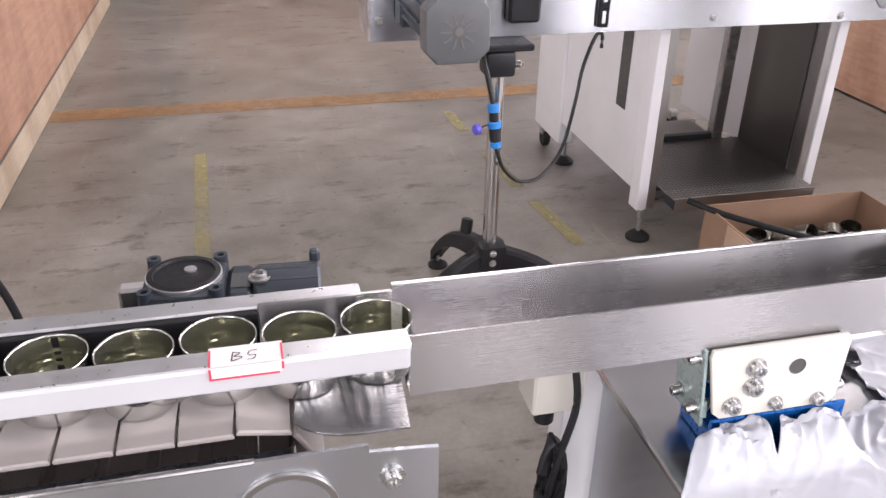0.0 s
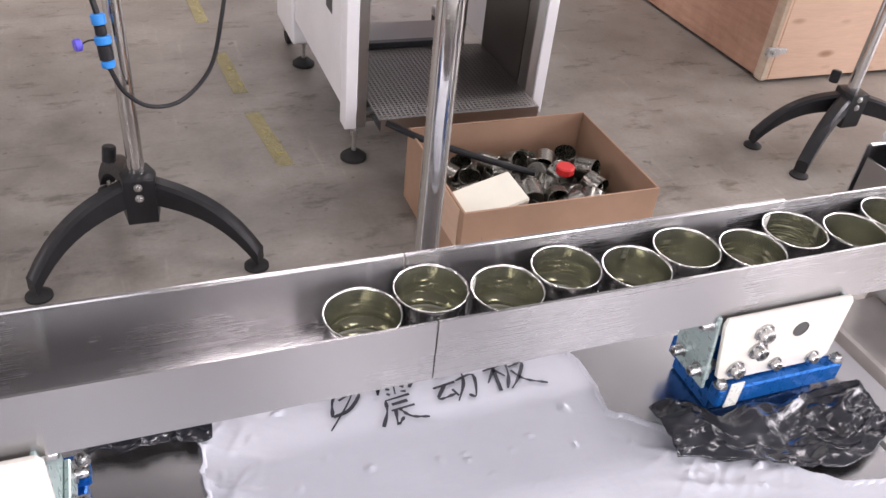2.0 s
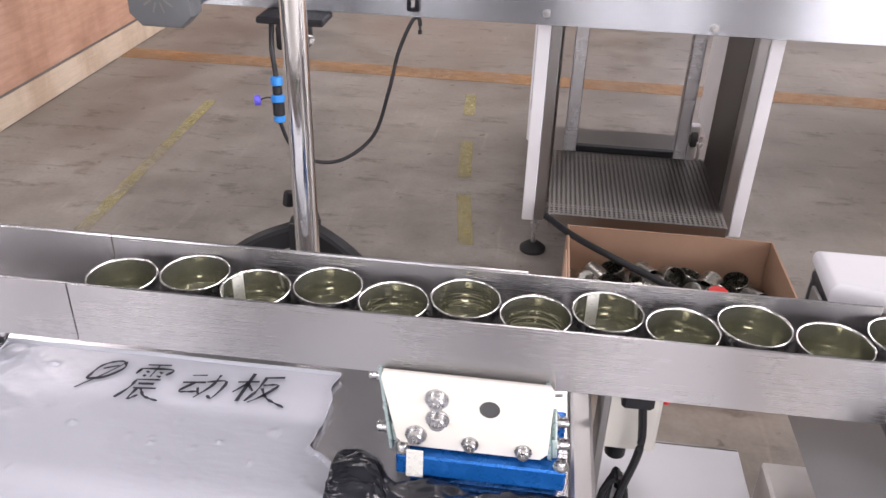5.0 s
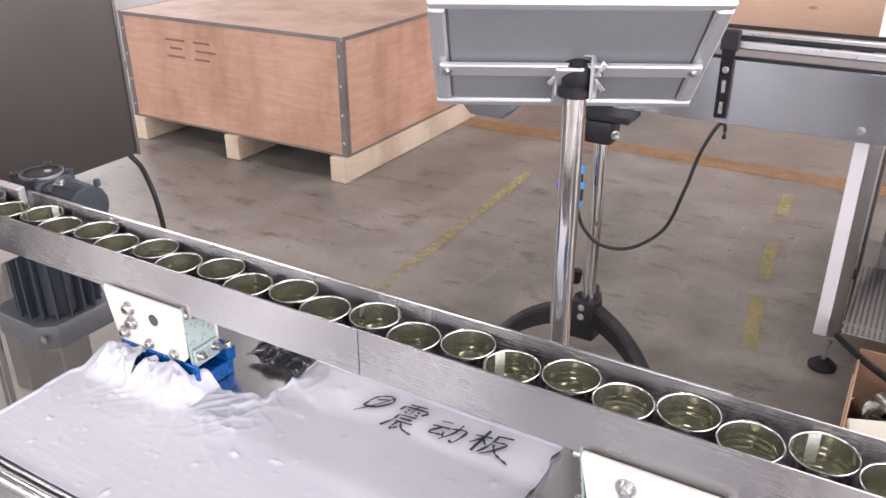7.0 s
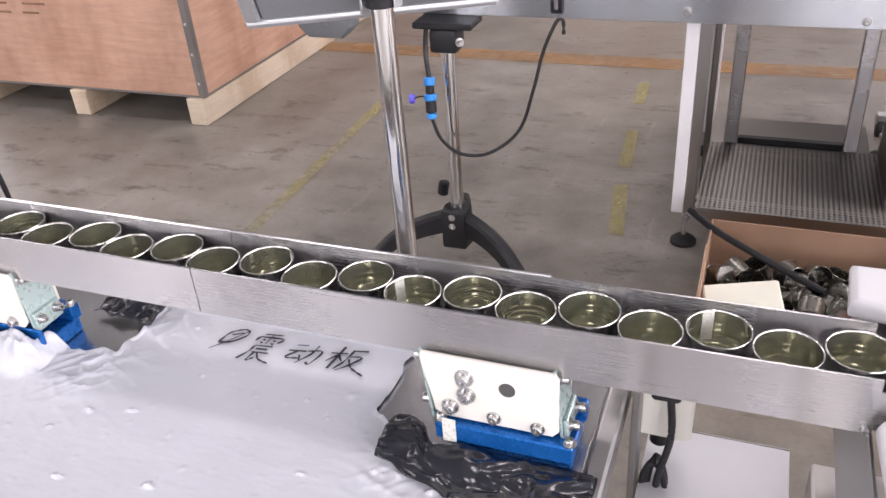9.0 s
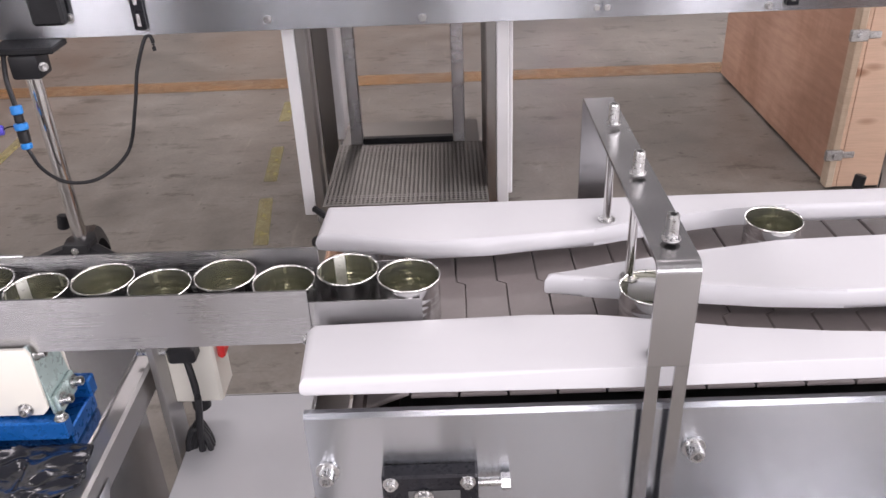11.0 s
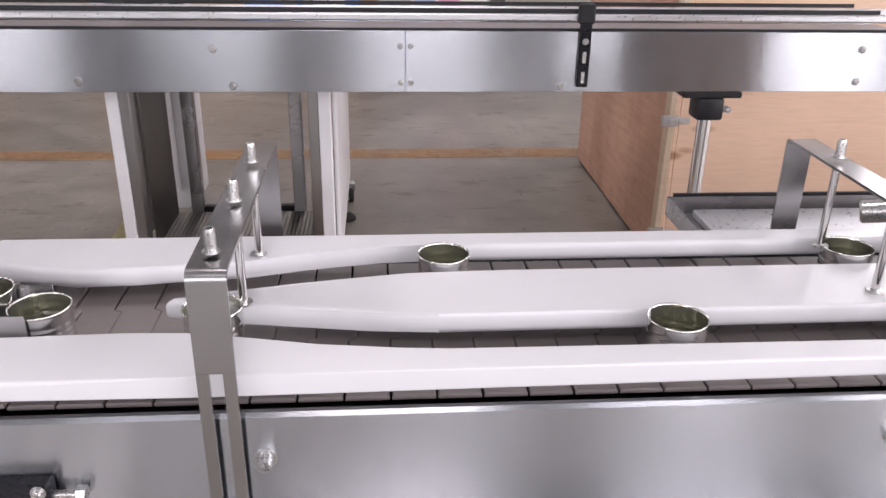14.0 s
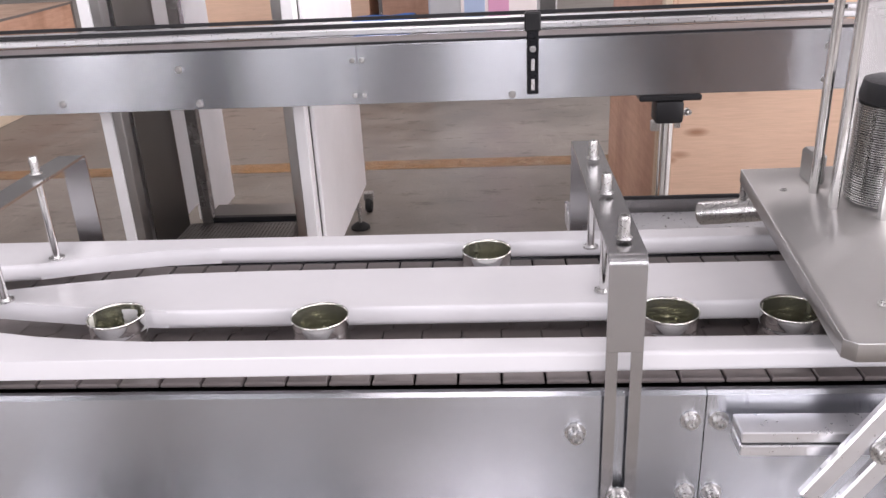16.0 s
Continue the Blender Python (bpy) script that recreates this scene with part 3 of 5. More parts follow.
def spring_bracket(cx, tape):
    """Leaf-spring bracket: cream front plate, pale green leaf plates, blue clamp bars."""
    t = thing("spring_bracket", (cx, 0.02, 0.62), "cream plate spring bracket with blue clamp bar and zinc bolts", "bracket", "brackets under the chute")
    o = [(-0.079, 0.7195), (0.042, 0.7195), (0.0455, 0.714), (0.0455, 0.656), (0.040, 0.650), (-0.062, 0.650), (-0.069, 0.656), (-0.0805, 0.713)]
    plate = prism([(cx + x, z) for x, z in o], -0.004, 0.0, 0.0008, None, XZ)
    front = part("front_plate", plate, M["cream"], t)
    # plate is not cut; a dark disc paints the shade in the hole
    part("hole_shade_disc", lathe([(0.0066, 0), (0.0075, 0), (0.0075, 0.0005), (0.0066, 0.0005), (0.0064, 0.0002), (0, 0.0002)], 20, None, Matrix.Translation((cx, -0.0042, 0.694)) @ Matrix.Rotation(radians(90), 4, "X")), M["dim"], front, "round hole drawn as a dark disc for its shade")
    for x, z, r in ((-0.039, 0.699, 0.0062), (-0.038, 0.680, 0.0062), (-0.054, 0.663, 0.0058), (-0.013, 0.659, 0.0046), (0.027, 0.657, 0.0046)):
        part("bolt", bolt((cx + x, -0.0042, z), (0, -1, 0), r, r * 1.3), M["zinc"], front)
    part("rear_plate", prism([(cx + x, z) for x, z in o], 0.044, 0.048, 0.0008, None, XZ), M["cream"], t)
    for x in (-0.074, 0.048):
        lean = Matrix.Translation((cx + x, 0, 0.640)) @ Matrix.Rotation(radians(-6), 4, "Y")
        leaf = part("leaf_plate", box(-0.0015, 0.0015, 0.001, 0.043, 0.0, 0.078, 0.0005, None, lean), M["green"], t, "pale green leaf plate")
        part("clamp_plate", box(0.0017, 0.006, 0.003, 0.041, 0.006, 0.024, 0.001, None, lean), M["green"], t)
        for y in (0.010, 0.034):
            for z in (0.015, 0.066):
                part("bolt", bolt(lean @ Vector((0.0062 if z < 0.03 else 0.0017, y, z)), lean.to_3x3() @ Vector((1, 0, 0)), 0.0045, 0.009), M["zinc"], leaf)
                part("bolt", bolt(lean @ Vector((-0.0017, y, z)), lean.to_3x3() @ Vector((-1, 0, 0)), 0.0045, 0.009), M["zinc"], leaf)
    part("clamp_bar", box(cx - 0.068, cx + 0.060, -0.012 if tape else -0.003, 0.0012, 0.628, 0.6475, 0.0015), M["blue"], t, "blue anodised clamp bar")
    part("clamp_bar", box(cx - 0.068, cx + 0.060, 0.044, 0.058, 0.628, 0.6475, 0.0015), M["blue"], t)
    part("clamp_foot", box(cx - 0.060, cx + 0.056, 0.002, 0.056, 0.6085, 0.6278, 0.0015), M["blue"], t)
    for x in (-0.064, 0.056):
        part("bolt", bolt((cx + x, -0.006 if tape else 0.050, 0.6476), (0, 0, 1), 0.0042, 0.006), M["zinc"], t)
    if tape:
        part("tape", box(cx - 0.060, cx - 0.047, -0.0135, -0.0124, 0.628, 0.655, 0.0003), M["patch"], t, "strip of clear tape")
    return t


def drive_cabinet():
    t = thing("drive_cabinet", (0.28, -0.15, 0), "stainless drive cabinet of the vibrating chute", "cabinet")
    part("top_plate", box(-0.105, 0.668, -0.19, 0.152, 0.600, 0.608, 0.002), M["bracket"], t)
    part("body", box(-0.095, 0.660, -0.18, 0.142, 0.06, 0.5995, 0.004), M["steel_panel"], t)
    part("corner_rail", box(0.6685, 0.688, -0.19, 0.152, 0.575, 0.609, 0.003), M["steel_dull"], t)
    part("front_rail", rod((-0.118, -0.199, 0.601), (0.688, -0.199, 0.601), 0.0085, None, 18), M["chrome"], t, "polished round front rail")
    for x in (-0.06, 0.62):
        for y in (-0.15, 0.10):
            part("foot", rod((x, y, 0), (x, y, 0.0595), 0.022, None, 16, 0.004), M["rubber"], t)
    return t


def film_sheet():
    """Torn white film over the cabinet top, crumpled round the bracket openings."""
    bm = bmesh.new()
    nx, ny = 330, 140
    x0, x1, y0, y1 = -0.128, 0.664, -0.188, 0.118
    V = {}

    def gone(x, y):
        j = 0.010 * noise.noise((x * 30, y * 30, 1)) + 0.006 * noise.noise((x * 95, y * 95, 4))
        if y > -0.006 + j * 1.1 and x < 0.052:  # torn off along the first bracket
            return True
        if x < 0.132 + j and y > 0.014 + 0.10 * (x - 0.05) + j:  # opening beside it
            return True
        if y > -0.034 and abs(x + 0.016 - 0.25 * (y + 0.012)) < 0.0055 * (1 + (y + 0.012) / 0.022) + j * 0.2:  # a slit
            return True
        edge = 0.457 + 0.145 * max(0.0, min(1.0, (0.02 - y) / 0.115)) + 0.08 * max(0.0, min(1.0, (-0.095 - y) / 0.02)) + j * 0.8
        return x > edge or x < -0.112 + j * 0.3 + 0.8 * max(0.0, y + 0.045)

    def crease(u, v, seed, sharp):
        return math.exp(-(noise.noise((u, v, seed)) / sharp) ** 2)

    for i in range(nx + 1):
        for k in range(ny + 1):
            x, y = x0 + (x1 - x0) * i / nx, y0 + (y1 - y0) * k / ny
            d = math.hypot(max(0, abs(x - 0.03) - 0.10), max(0, abs(y - 0.03) - 0.045))
            d2 = math.hypot(max(0, abs(x - 0.53) - 0.05), max(0, abs(y - 0.0) - 0.07))
            c = math.exp(-d / 0.028) + 0.5 * math.exp(-d2 / 0.016)
            flat = max(0.0, min(1.0, (x - 0.2) / 0.04, (0.45 - x) / 0.03, (y - 0.03) / 0.02))
            c *= 1 - flat
            z = 0.6105 + 0.0012 * noise.noise((x * 9, y * 9, 0))
            z += c * (0.0034 * crease(x * 20 + y * 26, y * 11 - x * 7, 2, 0.10) + 0.0022 * crease(x * 45 - y * 30, y * 28, 5, 0.12))
            b = noise.noise((x * 46, y * 72, 9))
            z += 0.0085 * max(0, b - 0.57) / 0.4 * (1 - flat)
            z += 0.0022 * max(0, noise.noise((x * 120, y * 120, 3)) - 0.52) / 0.4 * (1 - flat)
            rise = max(0.0, min(1.0, (y + 0.046) / 0.032))  # it laps up over the clamp bar
            rise = rise * rise * (3 - 2 * rise) * max(0.0, min(1.0, (x + 0.116) / 0.035, (0.066 - x) / 0.020))
            z += rise * (0.029 + 0.005 * noise.noise((x * 20, y * 6, 12)) + 0.005 * crease(x * 26 + y * 40, y * 18 - x * 10, 8, 0.09) + 0.003 * crease(x * 60 - y * 30, y * 40, 17, 0.11))
            V[i, k] = bm.verts.new((x, y, z))
    for i in range(nx):
        for k in range(ny):
            x, y = x0 + (x1 - x0) * (i + 0.5) / nx, y0 + (y1 - y0) * (k + 0.5) / ny
            if not gone(x, y):
                bm.faces.new([V[i, k], V[i + 1, k], V[i + 1, k + 1], V[i, k + 1]])
    for v in [v for v in bm.verts if not v.link_faces]:
        bm.verts.remove(v)
    for k in range(4):  # ease the torn edge
        for v in [v for v in bm.verts if v.is_boundary]:
            q = [e.other_vert(v).co for e in v.link_edges if e.is_boundary]
            v.co = v.co * 0.5 + sum(q, Vector()) / len(q) * 0.5
            v.co.z += 0.0006
    film = solo("protective_film", bm, M["film"], (0.2, -0.05, 0.61), "torn white protective film with bubbles lying on the cabinet top", "film")
    film.modifiers.new("thick", "SOLIDIFY").thickness = 0.0006
    flap = bmesh.new()  # corner that hangs down beside the cabinet
    rows = [[flap.verts.new((0.6895 + 0.010 * (1 - w) + 0.003 * noise.noise((u * 9, w * 5, 2)), -0.185 + 0.165 * u * (0.35 + 0.65 * w), 0.44 + 0.15 * w)) for u in (0, 0.2, 0.4, 0.6, 0.8, 1)] for w in (0, 0.2, 0.4, 0.6, 0.8, 1)]
    for q, r in zip(rows, rows[1:]):
        for k in range(5):
            flap.faces.new([q[k], q[k + 1], r[k + 1], r[k]])
    part("hanging_flap", flap, M["film"], film).modifiers.new("thick", "SOLIDIFY").thickness = 0.0006
    # black plastic underneath, showing at the tears
    for nm, (ax, bx, ay, by), seed in (("black_sheet", (0.482, 0.684, -0.085, -0.0185), 3), ("black_sheet", (0.050, 0.146, 0.078, 0.138), 7)):
        bm = bmesh.new()
        W = {}
        n1, n2 = 40, 32
        for i in range(n1 + 1):
            for k in range(n2 + 1):
                x, y = ax + (bx - ax) * i / n1, ay + (by - ay) * k / n2
                j = noise.noise((x * 25, y * 25, seed))
                if seed == 3:  # a flap with a slanting lower edge
                    lo = -0.042 - 0.042 * min(1.0, (x - ax) / 0.13) + 0.02 * max(0.0, (x - 0.64) / 0.04)
                    hi = by + 0.024 * max(0.0, min(1.0, (0.535 - x) / 0.015))
                    y = lo + (hi - lo) * k / n2
                    j *= 0.6
                z = 0.6165 + 0.004 * noise.noise((x * 16, y * 22, seed + 1)) + 0.0035 * crease(x * 26 + y * 14, y * 34 - x * 12, seed + 2, 0.12) + 0.002 * crease(x * 60, y * 66, seed + 4, 0.15)
                z += 0.010 * max(0.0, min(1.0, (y + 0.05) / 0.03)) if seed == 3 else 0.034 * max(0.0, (y - 0.082) / 0.056) * (0.7 + 0.5 * j)
                W[i, k] = bm.verts.new((x + 0.01 * j, y + 0.012 * j, z))
        for i in range(n1):
            for k in range(n2):
                bm.faces.new([W[i, k], W[i + 1, k], W[i + 1, k + 1], W[i, k + 1]])
        o = solo(nm, bm, M["film_black"], ((ax + bx) / 2, (ay + by) / 2, 0.612), "crumpled shiny black plastic sheet on the steel top", "plastic sheet")
        o.modifiers.new("thick", "SOLIDIFY").thickness = 0.001


def handwriting():
    quake = [[(0.2, 0.93), (0.78, 0.98)], [(0.1, 0.72), (0.12, 0.82), (0.08, 0.66)], [(0.12, 0.82), (0.9, 0.86), (0.84, 0.7)], [(0.5, 0.97), (0.48, 0.62)], [(0.28, 0.76), (0.38, 0.73)], [(0.62, 0.77), (0.72, 0.74)], [(0.28, 0.66), (0.36, 0.62)],
             [(0.62, 0.66), (0.74, 0.64)], [(0.22, 0.52), (0.8, 0.57)], [(0.22, 0.52), (0.2, 0.3), (0.04, 0.02)], [(0.34, 0.42), (0.72, 0.45)], [(0.3, 0.3), (0.86, 0.34)], [(0.4, 0.3), (0.38, 0.02), (0.55, 0.14)], [(0.5, 0.3), (0.72, 0.12), (1.12, 0.04)]]
    move = [[(0.1, 0.8), (0.42, 0.86)], [(0.0, 0.52), (0.5, 0.6)], [(0.26, 0.55), (0.06, 0.2), (0.46, 0.26)], [(0.4, 0.4), (0.5, 0.18)], [(0.52, 0.62), (0.94, 0.7), (0.86, 0.1), (0.72, 0.16)], [(0.72, 0.92), (0.68, 0.5), (0.46, 0.04)]]
    board = [[(0.0, 0.62), (0.44, 0.7)], [(0.24, 0.95), (0.22, 0.02)], [(0.22, 0.6), (0.02, 0.28)], [(0.24, 0.58), (0.42, 0.38)], [(0.5, 0.84), (0.92, 0.92)], [(0.54, 0.84), (0.5, 0.4), (0.38, 0.05)], [(0.56, 0.6), (0.88, 0.64), (0.66, 0.24), (0.46, 0.02)], [(0.58, 0.5), (0.8, 0.2), (1.25, -0.02)]]
    first = [[(0.1, 0.3), (0.2, 0.75), (0.6, 0.95), (0.8, 0.75), (0.5, 0.4), (0.12, 0.3)], [(0.3, 0.66), (0.62, 0.8)], [(0.75, 0.95), (0.45, 0.5), (0.02, 0.0)]]
    t = thing("handwriting", (0.3, 0.07, 0.615), "black marker handwriting on the film reading 震动板", "writing")
    for s, (x, y, w, h) in ((first, (0.232, 0.060, 0.036, 0.044)), (quake, (0.272, 0.052, 0.036, 0.052)), (move, (0.322, 0.062, 0.040, 0.038)), (board, (0.370, 0.064, 0.042, 0.042))):
        bm = ribbon(s, lambda u, v: (x + w * u + 0.10 * h * (v - 0.5), y + h * v), 0.0016)
        bmesh.ops.translate(bm, verts=bm.verts, vec=(0, 0, 0.6131))
        part("character", bm, M["ink"], t)


def switch_box(x, y, z, name_label, post=False):
    t = thing("switch_box", (x, y, z - 0.06), name_label, "switch box", "switch boxes of the line")
    part("housing", box(x, x + 0.052, y, y + 0.045, z - 0.055, z + 0.035, 0.003), M["cream"], t)
    part("switch", box(x + 0.0522, x + 0.060, y + 0.008, y + 0.036, z - 0.005, z + 0.025, 0.003), M["red"], t, "red rocker switch")
    part("gland", rod((x + 0.02, y + 0.02, z - 0.055), (x + 0.02, y + 0.02, z - 0.078), 0.010, None, 14, 0.002), M["black"], t)
    part("plug", box(x + 0.012, x + 0.040, y - 0.022, y - 0.0005, z + 0.012, z + 0.030, 0.003), M["black"], t, "black cable clamp")
    part("threaded_rod", rod((x - 0.02, y - 0.012, z + 0.022), (x + 0.012, y - 0.012, z + 0.022), 0.0035, None, 10), M["zinc"], t)
    part("cable", tube([(x + 0.030, y - 0.018, z + 0.02), (x + 0.034, y - 0.022, z - 0.03), (x + 0.024, y - 0.016, z - 0.10), (x + 0.018, y, z - 0.2)], 0.0038, None, 8), M["black"], t)
    if post:  # folded white post that carries it
        out = [(x + 0.046, 0.0), (x + 0.088, 0.0), (x + 0.088, z - 0.058), (x + 0.070, z - 0.015), (x + 0.046, z - 0.015)]
        part("post", prism(out, y + 0.030, y + 0.066, 0.001, None, XZ), M["white"], t, "white folded steel post")
    for k in range(5):
        h = 0.054 + 0.003 * k
        ring = [(x + 0.020 + (0.014 + 0.0012 * k) * math.cos(a * math.pi / 8 + 1.57) * math.cos(0.3 * k), y - 0.014 + 0.003 * k + 0.011 * math.cos(a * math.pi / 8 + 1.57) * math.sin(0.3 * k), z - 0.078 - h + h * math.sin(a * math.pi / 8 + 1.57)) for a in range(17)]
        part("cable_loop", tube(ring, 0.0032, None, 6, False), M["black"], t)
    return t


def line_supports():
    # post, sloping sheet and channel between the drive cabinet and the divider
    t = thing("support_frame", (0.78, 0.2, 0), "stainless support frame with sloping sheet under the outlet", "frame")
    part("flat_post", box(0.695, 0.702, 0.10, 0.14, 0.0, 0.70, 0.001), M["steel_dull"], t)
    part("foot_plate", box(0.67, 0.73, 0.07, 0.17, 0.0005, 0.008, 0.001), M["steel_dull"], t)
    part("cover_sheet", box(0.705, 0.853, -0.34, 0.20, 0.494, 0.497, 0.0008), M["sheet_grey"], t, "pale grey cover sheet")
    part("cover_flange", box(0.705, 0.853, 0.2003, 0.2025, 0.455, 0.497, 0.0006), M["steel_dull"], t)
    beam = part("cross_beam", box(0.8745, 0.976, -0.36, 0.19, 0.44, 0.4975, 0.003), M["scuffed"], t, "scuffed steel cross beam")
    part("beam_clip", box(0.835, 0.8743, -0.06, -0.045, 0.4972, 0.503, 0.001), M["steel_dull"], t)
    for y in (-0.30, 0.15):
        part("beam_leg", box(0.905, 0.945, y - 0.02, y + 0.02, 0.0, 0.4395, 0.003), M["steel_dull"], t)
    part("sheet_leg", box(0.828, 0.852, 0.17, 0.195, 0.0, 0.4938, 0.002), M["steel_dull"], t)
    part("sheet_leg", box(0.828, 0.852, -0.32, -0.295, 0.0, 0.4938, 0.002), M["steel_dull"], t)


# ---- the dividing conveyor ----
SLAT_P = 0.0381


def slat_mesh(y0, y1, name, mat, pitch=SLAT_P):
    w = pitch - 0.0018
    d = y1 - y0
    a, b, j = y0 + d * 0.36, y0 + d * 0.62, 0.010
    o = [(0, y0), (w, y0), (w, a), (w + j, a + 0.003), (w + j, b - 0.003), (w, b), (w, y1), (0, y1), (0, b), (j, b - 0.003), (j, a + 0.003), (0, a)]
    bm = prism([(x - w / 2, y) for x, y in o], -0.0045, 0, 0.0012, None, None, 1)
    box(-w * 0.3, w * 0.3, y0 + 0.02, y1 - 0.02, -0.012, -0.0046, 0, bm)
    return mesh_from(name, bm, mat, (0, 0, 0), 30)


def divider():
    t = thing("dividing_conveyor", (1.5, 0.07, 0), "stainless slat-chain conveyor dividing cans into two lanes", "conveyor")
    x0, x1 = 0.884, 4.75
    for y, nm in ((-0.079, "side_panel"), (0.2265, "far_side_panel")):
        s = 1 if y < 0 else -1
        fold = [(y, 0.56), (y, 0.702), (y + s * 0.002, 0.7045), (y + s * 0.006, 0.7045)]
        if y < 0:
            part(nm, sheet(fold, x0, 1.8145, 0.0015), M["steel_panel"], t)
            part(nm, sheet(fold, 1.8155, x1, 0.0015), M["steel_panel"], t)
        else:
            part(nm, sheet(fold, x0, x1, -0.0015), M["steel_panel"], t)
    part("end_plate", box(x0 + 0.001, x0 + 0.004, -0.076, 0.222, 0.56, 0.690, 0.0005), M["steel_dull"], t)
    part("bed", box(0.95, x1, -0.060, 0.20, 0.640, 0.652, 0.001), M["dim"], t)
    part("chain_guide", box(0.975, x1, -0.0722, -0.0690, 0.680, 0.7010, 0.0006), M["black_anod"], t, "black chain guide strip")
    part("chain_guide", box(0.975, x1, 0.2035, 0.2075, 0.685, 0.7015, 0.0008), M["black_anod"], t)
    part("lower_shelf", box(1.15, 2.6, -0.20, -0.083, 0.548, 0.552, 0.0008), M["steel"], t)
    part("under_frame", box(0.96, x1, -0.07, 0.21, 0.50, 0.545, 0.003), M["steel_dull"], t)
    for x in (1.0, 2.45, 4.6):
        for y in (-0.05, 0.19):
            part("leg", box(x - 0.02, x + 0.02, y - 0.02, y + 0.02, 0.0, 0.4995, 0.003), M["steel_dull"], t)
    # polyethylene lane guides: outlines of (x, y), the tips tapered
    top, low, bev = 0.7385, 0.7195, 0.008
    near = [(0.884, -0.078), (1.13, -0.075), (2.35, -0.068), (2.35, -0.042), (1.33, -0.042), (1.29, -0.039), (1.221, -0.030), (1.149, -0.014), (1.112, -0.007), (1.06, 0.0015), (0.886, -0.004), (0.881, -0.012)]
    mid = [(1.079, 0.052), (1.112, 0.048), (1.183, 0.036), (1.264, 0.023), (1.325, 0.018), (2.35, 0.020), (2.35, 0.112), (1.40, 0.106), (1.30, 0.1025), (1.20, 0.085), (1.134, 0.070), (1.083, 0.0615)]
    far = [(0.868, 0.140), (0.975, 0.122), (1.035, 0.118), (1.136, 0.136), (1.198, 0.153), (1.272, 0.167), (1.33, 0.171), (2.35, 0.171), (2.35, 0.206), (0.872, 0.206)]
    for nm, o in (("near_guide", near), ("centre_guide", mid), ("far_guide", far)):
        bm = prism(o, low, top, bev if nm != "centre_guide" else 0.0055, None, None, 4)
        part(nm, bm, M["hdpe"], t, "white polyethylene lane guide")
    for x in (0.96, 1.6):
        part("guide_spacer", box(x, x + 0.03, 0.208, 0.222, 0.7047, 0.7193, 0.0005), M["black"], t)
    # bolts on the side panel
    for x, z in ((1.180, 0.664), (1.707, 0.667), (0.897, 0.650)):
        part("bolt", bolt((x, -0.0808, z), (0, -1, 0), 0.0065, 0.012), M["zinc"], t)
    for x in (1.803, 1.826):
        for z in (0.6785, 0.604):
            part("bolt", bolt((x, -0.0808, z), (0, -1, 0), 0.006, 0.008), M["zinc"], t)
    # chain tension block
    k = part("tension_block", box(0.940, 1.014, -0.096, -0.0808, 0.618, 0.656, 0.002), M["black_anod"], t, "black chain tension block")
    part("tension_slot", box(0.960, 1.000, -0.0968, -0.0962, 0.6315, 0.6415, 0.0002), M["dim"], k)
    for x in (0.947, 1.006):
        for z in (0.624, 0.650):
            part("bolt", bolt((x, -0.0965, z), (0, -1, 0), 0.0042, 0.005), M["zinc"], k)
    part("bolt", bolt((0.972, -0.097, 0.6365), (0, -1, 0), 0.0052, 0.006), M["zinc"], k)
    part("tension_screw", rod((1.0142, -0.088, 0.641), (1.038, -0.088, 0.641), 0.0035, None, 12), M["zinc"], k)
    part("screw_end", rod((1.032, -0.088, 0.641), (1.039, -0.088, 0.641), 0.007, None, 6), M["zinc"], k)
    for cx in (1.150, 1.744):
        hold_down(t, cx)
    return t


def hold_down(t, cx):
    """Bridge of flat steel over the lanes, with three bolts on rods that hold the guides."""
    h, w = 0.8345, 0.0148
    yn, yf = -0.0905, 0.236
    bm = bmesh.new()
    arc = [(yn + 0.009 - 0.009 * math.cos(a), h - 0.009 + 0.009 * math.sin(a)) for a in (0, 0.3, 0.6, 0.9, 1.2, 1.57)]
    arc2 = [(yf - 0.006 + 0.006 * math.sin(a), h - 0.006 + 0.006 * math.cos(a)) for a in (0, 0.5, 1.0, 1.57)]
    sheet([(yn, 0.75), *arc, *arc2, (yf, 0.66)], cx - w, cx + w, -0.003, bm)
    for s in (-1, 1):  # slotted near leg
        box(*sorted((cx + s * 0.0052, cx + s * w)), yn, yn + 0.003, 0.600, 0.7502, 0, bm)
    box(cx - w, cx + w, yn, yn + 0.003, 0.585, 0.6, 0, bm)
    b = part("bridge_bracket", bm, M["bracket"], t)
    part("bolt", bolt((cx, yn - 0.0002, 0.607), (0, -1, 0), 0.007, 0.008), M["zinc"], b)
    part("bolt", bolt((cx, yf + 0.0003, 0.69), (0, 1, 0), 0.006, 0.007), M["zinc"], b)
    for y in (-0.062, 0.045, 0.152):
        r = part("guide_rod", rod((cx, y, 0.7387), (cx, y, h - 0.0002), 0.004, None, 14), M["chrome"], t)
        part("rod_washer", rod((cx, y, 0.7387), (cx, y, 0.7405), 0.0085, None, 16), M["zinc"], r)
        part("bolt", bolt((cx, y, h + 0.0033), (0, 0, 1), 0.0047, 0.019), M["zinc"], r)


# ---- the conveyor behind ----
BY = 1.215


